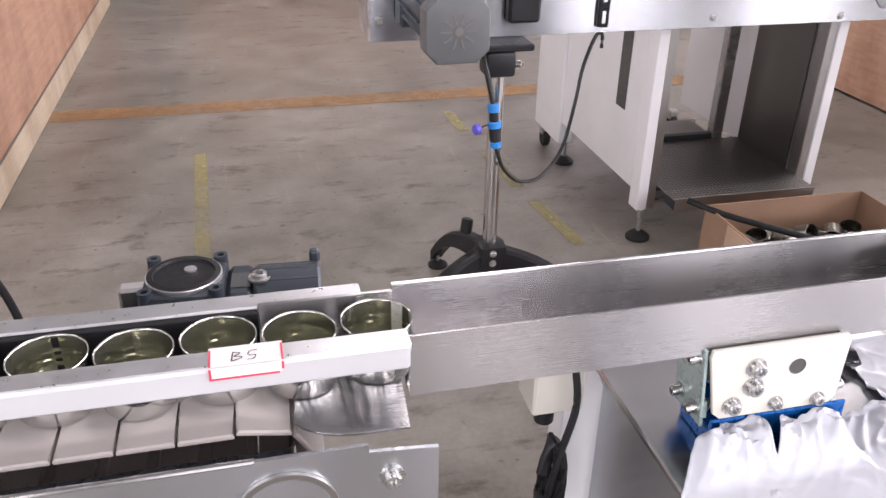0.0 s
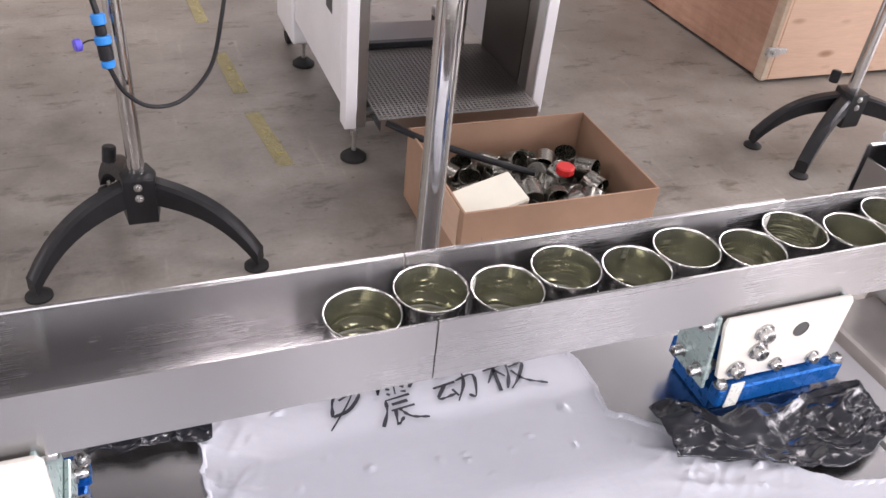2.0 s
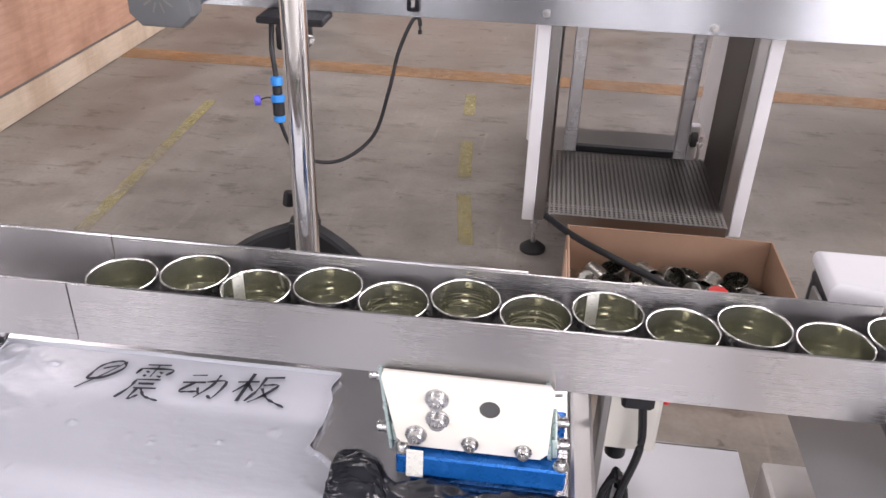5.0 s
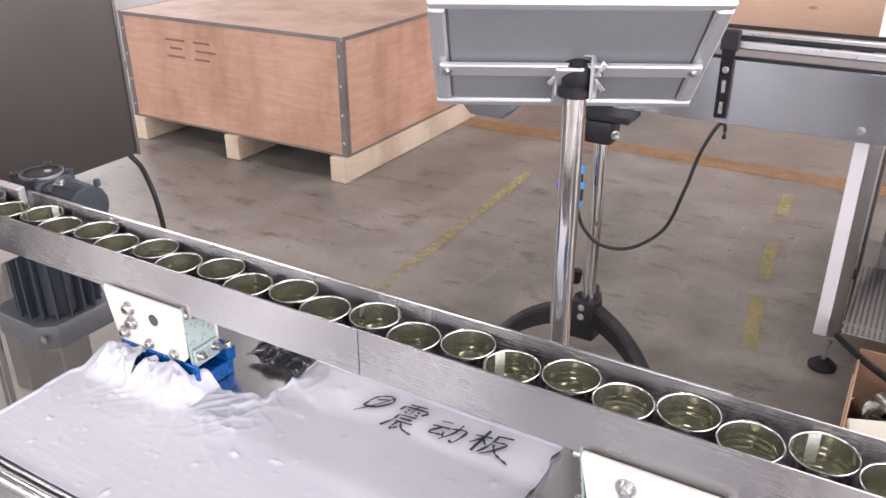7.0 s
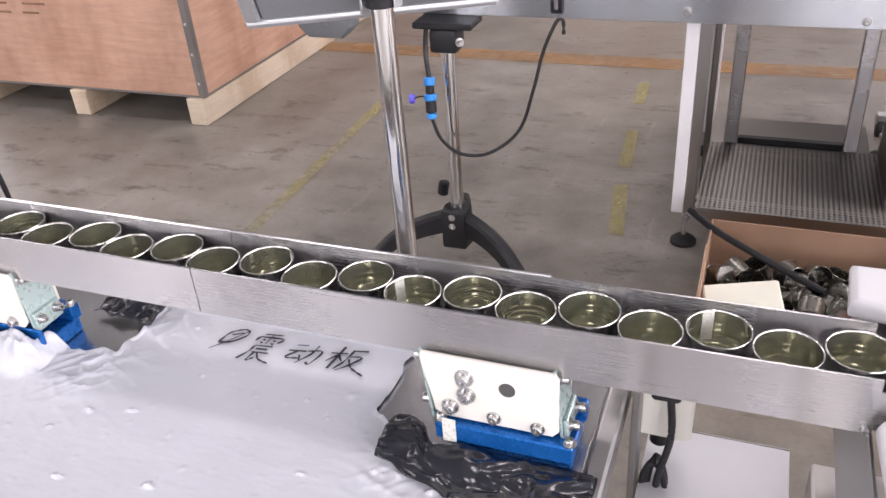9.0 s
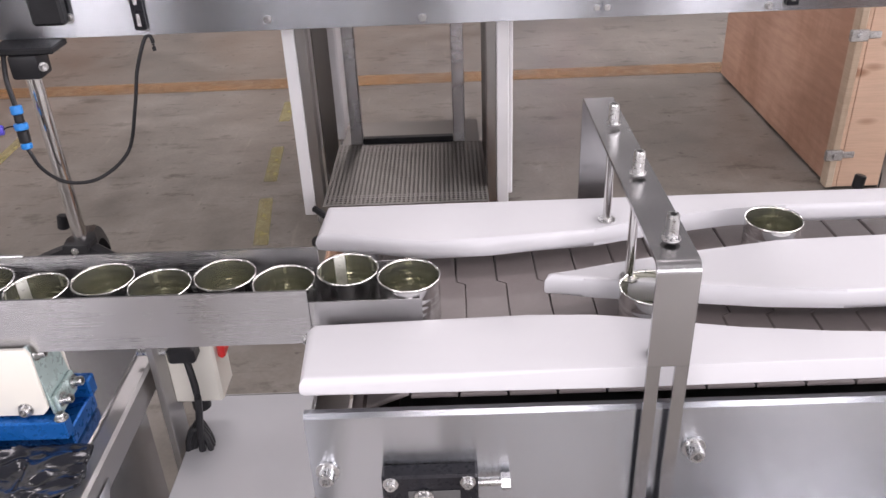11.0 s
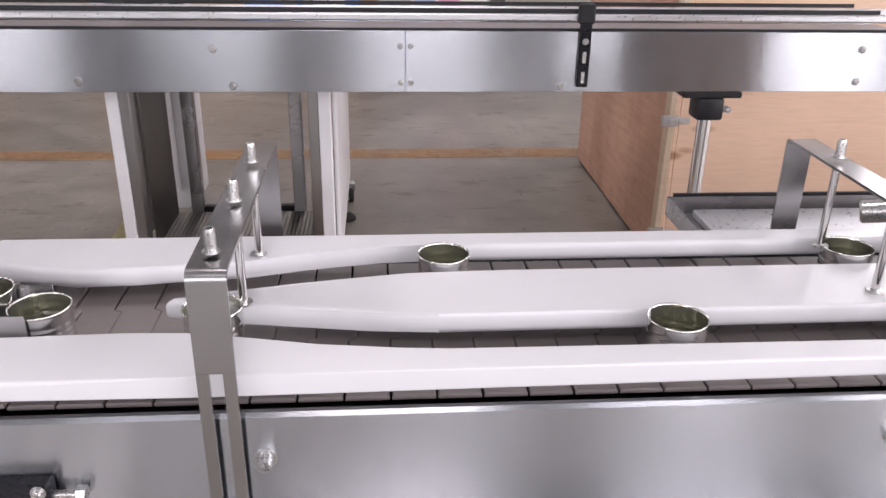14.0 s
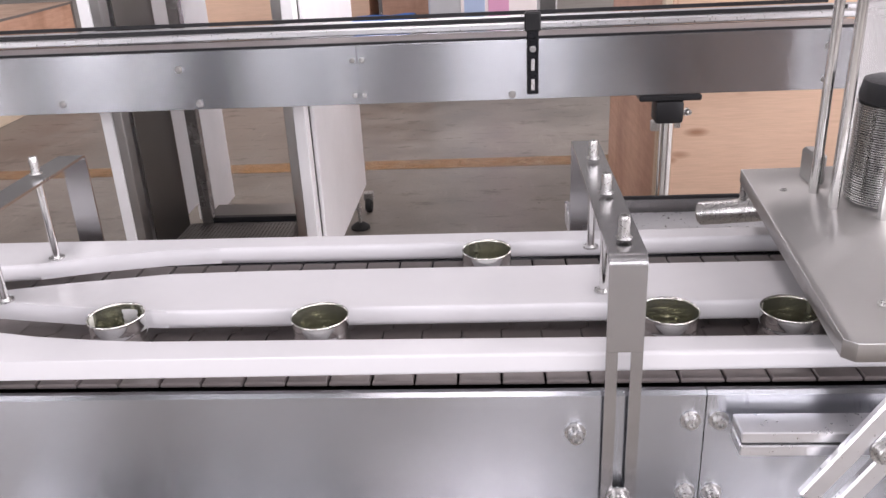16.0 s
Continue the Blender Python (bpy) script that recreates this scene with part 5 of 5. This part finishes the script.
def crates():
    crate("wooden_crate", -2.36, -1.165, 1.90, 4.90, 0.105, 0.553, "orange plywood crate with grey metal edges on pine skids", M["ply"], M["ply_top"])
    t = thing("marker_writing", (-2.0, 1.898, 0.42), "illegible brown marker strokes on the crate side", "writing")
    for x, z, w, h in ((-2.09, 0.47, 0.11, 0.008), (-2.07, 0.435, 0.07, 0.008), (-2.09, 0.40, 0.10, 0.008), (-1.93, 0.47, 0.09, 0.008), (-1.92, 0.435, 0.11, 0.008), (-1.93, 0.40, 0.08, 0.008)):
        part("stroke", box(x, x + w, 1.8975, 1.8995, z, z + h, 0), M["brown_ink"], t)
    t = crate("wooden_crate", 2.13, 3.5, 1.66, 2.75, 0.012, 0.95, "pale knotty board crate with zinc catches", M["poplar"], M["poplar"], False, False)
    part("side_sheet", box(2.124, 2.1295, 1.70, 2.75, 0.012, 0.95, 0.001), M["ply"], t, "orange plywood side")
    part("corner_batten", box(2.108, 2.1294, 1.655, 1.695, 0.012, 0.95, 0.003), M["pine"], t)
    for z in (0.12, 0.47):
        c = part("catch", box(2.085, 2.135, 1.640, 1.6545, z - 0.016, z + 0.016, 0.003), M["zinc"], t, "zinc toggle catch")
        part("catch_loop", box(2.135, 2.17, 1.644, 1.652, z - 0.01, z + 0.01, 0.003), M["zinc"], c)
        part("catch_pin", rod((2.11, 1.632, z), (2.11, 1.641, z), 0.007, None, 10), M["zinc"], c)
    crate("wooden_crate", -0.75, 0.78, 5.3, 6.6, 0.09, 1.05, "pale knotty board crate at the back of the hall", M["poplar"], M["poplar"], False)
    crate("wooden_crate", 0.86, 1.75, 5.2, 6.3, 0.09, 0.85, "orange plywood crate at the back of the hall", M["ply"], M["ply_top"])
    crate("wooden_crate", 3.4, 5.2, 4.6, 6.2, 0.09, 1.1, "orange plywood crate at the back of the hall", M["ply"], M["ply_top"])
    # empty pallet far behind
    t = thing("pallet", (-1.2, 6.2, 0), "pale pine pallet on the floor", "pallet")
    for k in range(6):
        part("deck_board", box(-1.9, -0.9, 5.7 + 0.17 * k, 5.83 + 0.17 * k, 0.11, 0.13, 0.003), M["pine"], t)
    for x in (-1.9, -1.45, -1.0):
        part("bearer", box(x, x + 0.09, 5.7, 6.68, 0.001, 0.109, 0.004), M["pine"], t)
    bm = bmesh.new()
    G = {}
    for i in range(21):
        for j in range(15):
            x, y = 0.50 + 0.66 * i / 20, 4.18 + 0.6 * j / 14
            G[i, j] = bm.verts.new((x, y, 0.44 + 0.04 * noise.noise((x * 5, y * 5, 3)) - 0.10 * abs(j / 7 - 1) ** 3))
    for i in range(20):
        for j in range(14):
            bm.faces.new([G[i, j], G[i + 1, j], G[i + 1, j + 1], G[i, j + 1]])
    o = solo("blue_tarpaulin", bm, M["tarp"], (0.8, 4.5, 0.4), "rumpled blue tarpaulin over a low crate", "tarpaulin")
    o.modifiers.new("thick", "SOLIDIFY").thickness = 0.003
    crate("wooden_crate", 0.52, 1.14, 4.2, 4.76, 0.08, 0.33, "low orange plywood crate under a blue tarpaulin", M["ply"], M["ply_top"], False)
    t = thing("machine_cabinet", (1.65, 4.6, 0), "grey machine cabinet with a pink and blue panel at the back", "cabinet")
    part("body", box(1.27, 2.02, 4.3, 4.9, 0.08, 1.3, 0.01), M["silver"], t)
    panel = part("window", box(1.46, 1.90, 4.292, 4.2995, 0.30, 1.15, 0.004), M["card"], t, "pale panel")
    part("colour_field", box(1.48, 1.60, 4.288, 4.2915, 0.32, 1.1, 0.001), M["tarp_pale"], panel, "pale blue field")
    part("colour_field", box(1.62, 1.74, 4.288, 4.2915, 0.32, 1.1, 0.001), M["pink"], panel, "pink field")
    # bay has no depth; its shade is the dark colour
    part("dark_bay", box(1.92, 2.01, 4.294, 4.2995, 0.2, 1.25, 0.002), M["dim"], t)
    for x in (1.32, 1.97):
        for y in (4.35, 4.85):
            part("foot", rod((x, y, 0.0005), (x, y, 0.0795), 0.03, None, 14), M["rubber"], t)


# ---- control cabinet and motor at the infeed ----
def infeed_side():
    t = thing("control_cabinet", (-1.05, 0.42, 0), "plain stainless control cabinet on a post", "cabinet")
    part("housing", box(-1.30, -0.802, 0.19, 0.645, 0.562, 1.30, 0.006), M["steel_dark"], t)
    part("door", box(-0.8015, -0.797, 0.20, 0.640, 0.566, 1.30, 0.002), M["steel_dark"], t)
    part("door_lip", box(-0.8012, -0.793, 0.6402, 0.648, 0.562, 1.30, 0.001), M["steel_dull"], t)
    part("post", box(-1.06, -1.0, 0.38, 0.44, 0.0, 0.5615, 0.003), M["steel_dull"], t)
    part("cable", tube([(-0.81, 0.63, 0.562), (-0.79, 0.645, 0.52), (-0.765, 0.65, 0.42), (-0.76, 0.65, 0.25), (-0.78, 0.66, 0.06), (-0.80, 0.70, 0.006), (-1.0, 0.75, 0.006)], 0.006, None, 8), M["black"], t)
    g = gear_motor("gear_motor", (-0.482, 0.205, 0.688), Matrix.Rotation(radians(-4), 4, "Z"), "dark blue-grey gear motor with ribbed housing beside the infeed")
    part("mount_plate", box(-0.525, -0.43, 0.1200, 0.25, 0.645, 0.6555, 0.001), M["steel_dull"], g)
    t = thing("drive_motor", (-0.52, 0.20, 0), "large ribbed blue-grey drive motor under the infeed", "motor")
    c = part("motor_body", rod((-0.505, 0.20, 0.475), (-0.505, 0.20, 0.660), 0.052, None, 28, 0.004), M["motor"], t)
    for k in range(18):
        a = k * 2 * math.pi / 18
        part("fin", box(0.050, 0.068, -0.0016, 0.0016, 0.477, 0.657, 0.0006, None, Matrix.Translation((-0.505, 0.20, 0)) @ Matrix.Rotation(a, 4, "Z")), M["motor"], c)
    cover = part("base_cover", prism([(-0.600, 0.150), (-0.580, 0.128), (-0.470, 0.124), (-0.444, 0.146), (-0.440, 0.25), (-0.460, 0.276), (-0.580, 0.276), (-0.600, 0.25)], 0.428, 0.4745, 0.006), M["fan"], t, "grey-blue fan cover")
    for x in (-0.585, -0.458):
        part("bolt", bolt((x, 0.128, 0.453), (0, -1, 0), 0.005, 0.004), M["zinc"], cover)
    part("bracket", box(-0.55, -0.49, 0.255, 0.272, 0.475, 0.68, 0.003), M["steel_dull"], t)
    part("stand", box(-0.55, -0.49, 0.17, 0.23, 0.0005, 0.4275, 0.003), M["steel_dull"], t)
    t = thing("tube_frame", (-0.5, 0.05, 0), "bent polished steel tube leg frame under the infeed", "frame")
    part("upright", tube([(-0.472, 0.05, 0.628), (-0.474, 0.05, 0.40), (-0.482, 0.05, 0.345), (-0.515, 0.05, 0.312), (-0.60, 0.05, 0.300), (-0.88, 0.05, 0.300)], 0.016, None, 14), M["chrome"], t)
    part("foot_tube", rod((-0.62, 0.05, 0.0), (-0.62, 0.05, 0.29), 0.014, None, 14), M["chrome"], t)


# ---- lid feeder at the outlet of the dividing conveyor ----
def lid_feeder():
    t = thing("lid_feeder", (2.1, 0.1, 0), "stainless lid feeding station with lid magazines on rods", "machine")
    R = Matrix.Translation((1.893, -0.140, 0.768))
    part("top_plate", prism([(0.0, 0.008), (0.008, 0), (0.42, 0), (0.42, 0.42), (0.037, 0.408)], 0, 0.016, 0.0012, None, R), M["steel_dull"], t, "thick milled aluminium top plate")
    for x, y in ((0.05, 0.06), (0.09, 0.13), (0.13, 0.06), (0.06, 0.33)):
        part("screw", bolt(R @ Vector((x, y, 0.0162)), (0, 0, 1), 0.004, 0.002, None, False), M["zinc"], t)
    cx, cy = 2.046, 0.155
    for k, (dx, dy) in enumerate(((-0.064, 0.026), (-0.062, -0.022), (-0.028, -0.056), (0.028, -0.062), (0.062, 0.0))):
        part("magazine_rod", rod((cx + dx, cy + dy, 0.7845), (cx + dx, cy + dy, 1.05 + (0.02 * k)), 0.0052, None, 14), M["chrome"], t)
    lids = thing("lid_stack", (cx, cy, 0.786), "tall stack of shiny tin lids in the magazine", "lids")
    for k in range(42):
        z = 0.786 + k * 0.0024
        part("lid", lathe([(0, 0), (0.040, 0), (0.0415, 0.0008), (0.0415, 0.0016), (0.040, 0.0021), (0.034, 0.0012), (0, 0.0012)], 24, None, Matrix.Translation((cx + 0.0005 * math.sin(k * 2.1), cy, z))), M["can_out"], lids)
    part("weight", lathe([(0, 0), (0.040, 0), (0.041, 0.004), (0.038, 0.020), (0.012, 0.024), (0, 0.024)], 28, None, Matrix.Translation((cx, cy, 0.888))), M["black"], t, "black weight on the lid stack")
    part("support_column", box(2.12, 2.20, 0.26, 0.30, 0.784, 1.3, 0.004), M["steel_dull"], t)
    part("back_plate", box(2.06, 2.6, 0.305, 0.312, 0.70, 1.35, 0.003), M["steel"], t)
    part("base", box(1.98, 2.55, 0.03, 0.27, 0.752, 0.7678, 0.003), M["steel_dull"], t)
    a = part("pusher_cylinder", rod((1.905, 0.345, 0.700), (1.985, 0.30, 0.722), 0.015, None, 20, 0.003), M["zinc"], t)
    part("cylinder_head", box(1.975, 2.020, 0.275, 0.325, 0.707, 0.748, 0.005), M["zinc"], a)
    part("fitting", rod((1.952, 0.318, 0.728), (1.952, 0.318, 0.754), 0.0055, None, 10), M["zinc"], a)
    part("fitting", rod((2.003, 0.29, 0.748), (2.010, 0.29, 0.766), 0.006, None, 10), M["zinc"], a)
    part("lever", box(1.992, 2.024, 0.286, 0.294, 0.764, 0.770, 0.001), M["zinc"], a)
    part("sensor_block", box(1.984, 2.000, 0.20, 0.235, 0.7845, 0.820, 0.003), M["steel_dull"], t)
    # front rail with slotted arm
    for z in (0.669, 0.6815):
        part("profile_rail", box(1.834, 2.25, -0.118, -0.0905, z, z + 0.0100, 0.001), M["alu"], t)
    q = Matrix.Translation((1.938, -0.128, 0.693)) @ Matrix.Rotation(radians(32), 4, "Y")
    bm = bmesh.new()
    box(-0.022, -0.006, -0.004, 0.004, -0.075, 0.06, 0.0015, bm, q)
    box(0.006, 0.022, -0.004, 0.004, -0.075, 0.06, 0.0015, bm, q)
    box(-0.0058, 0.0058, -0.004, 0.004, -0.005, 0.06, 0.0008, bm, q)
    arm = part("slotted_arm", bm, M["alu"], t)
    part("bolt", bolt((1.938, -0.1325, 0.685), (0, -1, 0), 0.008, 0.008), M["zinc"], arm)
    part("bolt", bolt((1.968, -0.1325, 0.727), (0, -1, 0), 0.008, 0.008), M["zinc"], arm)
    part("pedestal", box(2.2, 2.65, -0.02, 0.34, 0.0, 0.5695, 0.005), M["steel_panel"], t)
    # open tray with a sheet lying in it
    t = thing("sheet_tray", (2.0, 0.62, 0), "shallow steel tray with flat metal sheets behind the guides", "tray")
    x0, x1, y0, y1, z = 1.76, 2.30, 0.50, 0.66, 0.575
    part("tray_floor", box(x0, x1, y0, y1, z, z + 0.002), M["steel"], t)
    for a, b, c, d in ((x0, x1, y0, y0 + 0.002), (x0, x1, y1 - 0.002, y1), (x0, x0 + 0.002, y0 + 0.0022, y1 - 0.0022), (x1 - 0.002, x1, y0 + 0.0022, y1 - 0.0022)):
        part("tray_wall", box(a, b, c, d, z + 0.0022, z + 0.032, 0.0005), M["steel"], t)
    part("edge_tape", box(x0 + 0.01, x1, y1 - 0.004, y1 + 0.002, z + 0.0325, z + 0.038, 0.001), M["black"], t)
    part("sheet", box(x0 + 0.04, x1 - 0.02, y0 + 0.012, y1 - 0.02, z + 0.0024, z + 0.016, 0.002), M["alu"], t)
    for x in (x0 + 0.03, x1 - 0.05):
        part("leg", box(x, x + 0.03, y0 + 0.05, y0 + 0.08, 0.0, z - 0.0003, 0.002), M["steel_dull"], t)


# ---- what moves ----
def glide(keys, t):
    """Straight-line interpolation in a short list of (seconds, value)."""
    if t <= keys[0][0]:
        return keys[0][1] + (t - keys[0][0]) * (keys[1][1] - keys[0][1]) / (keys[1][0] - keys[0][0])
    for (a, u), (b, v) in zip(keys, keys[1:]):
        if t <= b:
            return u + (v - u) * (t - a) / (b - a)
    return keys[-1][1]


REAR = [(0, 0.143), (0.5, 0.168), (1, 0.193), (1.5, 0.221), (2, 0.243), (2.5, 0.259), (3, 0.277), (5.5, 0.322), (6.5, 0.327), (7, 0.331), (7.5, 0.350), (8, 0.370), (8.5, 0.384), (9, 0.398), (9.5, 0.424), (10, 0.463), (10.2, 0.474), (12.3, 0.655), (16, 0.97)]
FRONT = [(0, -0.336), (3.5, -0.336), (4, -0.265), (5, -0.088), (5.5, 0.002), (6, 0.094), (6.5, 0.182), (7, 0.276)]
PITCH, V = 0.0525, 0.335
STEP = 0.25
TIMES = [k * STEP for k in range(int(16 / STEP) + 1)]


def lane_y(x, lane, start):
    """How a can runs from the outlet into its lane."""
    end = -0.0095 if lane < 0 else 0.1365
    tip = 0.012 if lane < 0 else 0.088
    return glide([(0.97, start), (1.06, 0.036 if lane < 0 else 0.062), (1.15, tip + 0.012), (1.30, end + (0.004 if lane < 0 else -0.006)), (1.36, end), (3, end)], x)


def motions():
    rng = random.Random(11)
    meshes = can_meshes()
    out_late = 0.966

    def out_of(t):  # the cans stand a little further out while the queue is short
        return 0.988 if t < 10.6 else out_late

    # cans of the first train, k counted from its rear; those that leave by 16 s run down the belt
    belt = {}
    for x, t, lane in ((2.06, 12.5, 1), (1.644, 12.5, -1), (1.263, 12.5, 1), (1.365, 13.5, -1), (1.170, 13.5, 1), (1.293, 14.5, -1), (1.465, 15.5, 1), (1.313, 15.5, -1), (1.118, 15.5, -1)):
        belt[t - (x - out_late + 0.02) / V] = lane
    leave = sorted(belt)
    n_rear = 21
    trains = []
    for k in range(n_rear):
        trains.append(("first", k))
    for k in range(24):
        trains.append(("second", k))

    def queue_x(kind, k, t):
        rear = glide(REAR, t)
        if kind == "first":
            return rear + PITCH * k
        return min(glide(FRONT, t) if t < 7 else rear - 0.055, rear - 0.055) - PITCH * k

    # leaving times after 10.3 s come from the belt, earlier ones from the queue
    info = []
    for kind, k in trains:
        hit = [t * 0.02 for t in range(-400, 1100) if queue_x(kind, k, t * 0.02) >= out_of(t * 0.02)]
        info.append([kind, k, hit[0] if hit else 99.0])
    late = sorted((i for i in info if 10.2 < i[2] < 99), key=lambda i: i[2])
    for i, t in zip(late, [t for t in leave if t > 10.2]):
        i[2] = t
    for i in late[len([t for t in leave if t > 10.2]):]:
        i[2] = max(i[2], 15.7 + 0.75 * (late.index(i) - len([t for t in leave if t > 10.2])))
    side = -1
    ahead = {}  # where the can in front stands, time by time
    for kind, k, gone in sorted(info, key=lambda i: (i[2], -i[1] if i[0] == "first" else 100 + i[1])):
        near = min(leave, key=lambda t: abs(t - gone))
        if abs(near - gone) < 0.03:
            lane = belt[near]
        else:
            side = -side
            lane = side
        zig = 0.0068 * (1 if (k + (kind == "second")) % 2 else -1) + rng.uniform(-0.0006, 0.0006)
        y0 = 0.0402 + zig
        spin = rng.uniform(0, 2 * math.pi)
        can = make_can(meshes, spin, rng.random() < 0.25, "open empty tin can with olive lacquered inside", "cans on the line")
        rows, last = [], -9.0
        out_at = out_of(gone)
        for t in TIMES:
            if t < gone:
                x = queue_x(kind, k, t)
                if gone < 99:  # the last cans close up to the outlet before they leave
                    x = min(max(x, out_at - max(0.0, gone - t) * 0.115), out_at) if gone - t < 3 else min(x, out_at - 0.01)
                y, turn = y0, 0.0
            else:
                s = t - gone
                x = out_at + (V * s - 0.02 * (1 - math.exp(-s * 8)))
                if lane < 0 and 12.0 < gone < 12.5 and x > 1.864:  # held back at the lid station
                    x = 1.864 + (x - 1.864) * 0.11
                order = sum(1 for other in info if other[2] < gone)
                x = min(x, 4.60 - 0.03 * order)
                y, turn = lane_y(x, lane, y0), 40 * min(1, s)
            if t in ahead and 0.3 < x < 1.08:  # never into the can in front
                x = max(last, min(x, ahead[t] - 0.0515))
            last = ahead[t] = x
            z = FEED_Z if x < -0.325 else CHUTE_Z if x < 0.875 else 0.7152 if x < 0.975 else BELT_Z
            if x < -0.33:  # wider apart while they wait on the infeed
                x = -0.33 + (x + 0.33) * 1.06
                y = 0.034 + zig * 0.35
            rows.append((t, pose(x, y, z, 0, 0, turn)))
        walk(can, rows)
    # chains: every slat runs round its two sprockets
    chain(divide, slat_mesh(-0.0560, 0.2025, "chain_slat", M["slat"]), 0.965, 4.66, 0.052, BELT_Z - 0.0005, 0.0, 0.335)
    chain(infeed, slat_mesh(-0.0205, 0.104, "chain_slat", M["slat_in"]), -1.72, -0.43, 0.045, FEED_Z - 0.0005, 0.0, 0.185)


def chain(owner, me, xa, xb, r, ztop, y, speed):
    run, half = xb - xa, math.pi * r
    loop = 2 * (run + half)
    n = int(loop / SLAT_P)
    org = ORG[owner.name]
    for k in range(n):
        o = new("chain_slat", me)
        o.parent = owner
        rows = []
        for t in TIMES:
            s = (k * loop / n + speed * t) % loop
            if s < run:
                p = (xa + s, ztop, 0.0)
            elif s < run + half:
                a = (s - run) / r
                p = (xb + r * math.sin(a), ztop - r + r * math.cos(a), a)
            elif s < 2 * run + half:
                p = (xb - (s - run - half), ztop - 2 * r, math.pi)
            else:
                a = math.pi + (s - 2 * run - half) / r
                p = (xa + r * math.sin(a), ztop - r + r * math.cos(a), a)
            rows.append((t, pose(p[0] - org.x, y - org.y, p[1] - org.z, 0, math.degrees(p[2]), 0)))
        walk(o, rows)


# ---- build ----
hall()
floor_lines()
infeed = infeed_conveyor()
chute()
spring_bracket(0.0, False)
spring_bracket(0.601, True)
drive_cabinet()
film_sheet()
handwriting()
switch_box(0.700, 0.125, 0.605, "cream switch box with red rocker switch and black cables")
switch_box(-0.175, 0.12, 0.625, "cream switch box on a post with looped black cables", True)
line_supports()
divide = divider()
back_conveyor()
connector_cable()
machine_frame()
carton()
monitor_stand()
crates()
infeed_side()
lid_feeder()
motions()
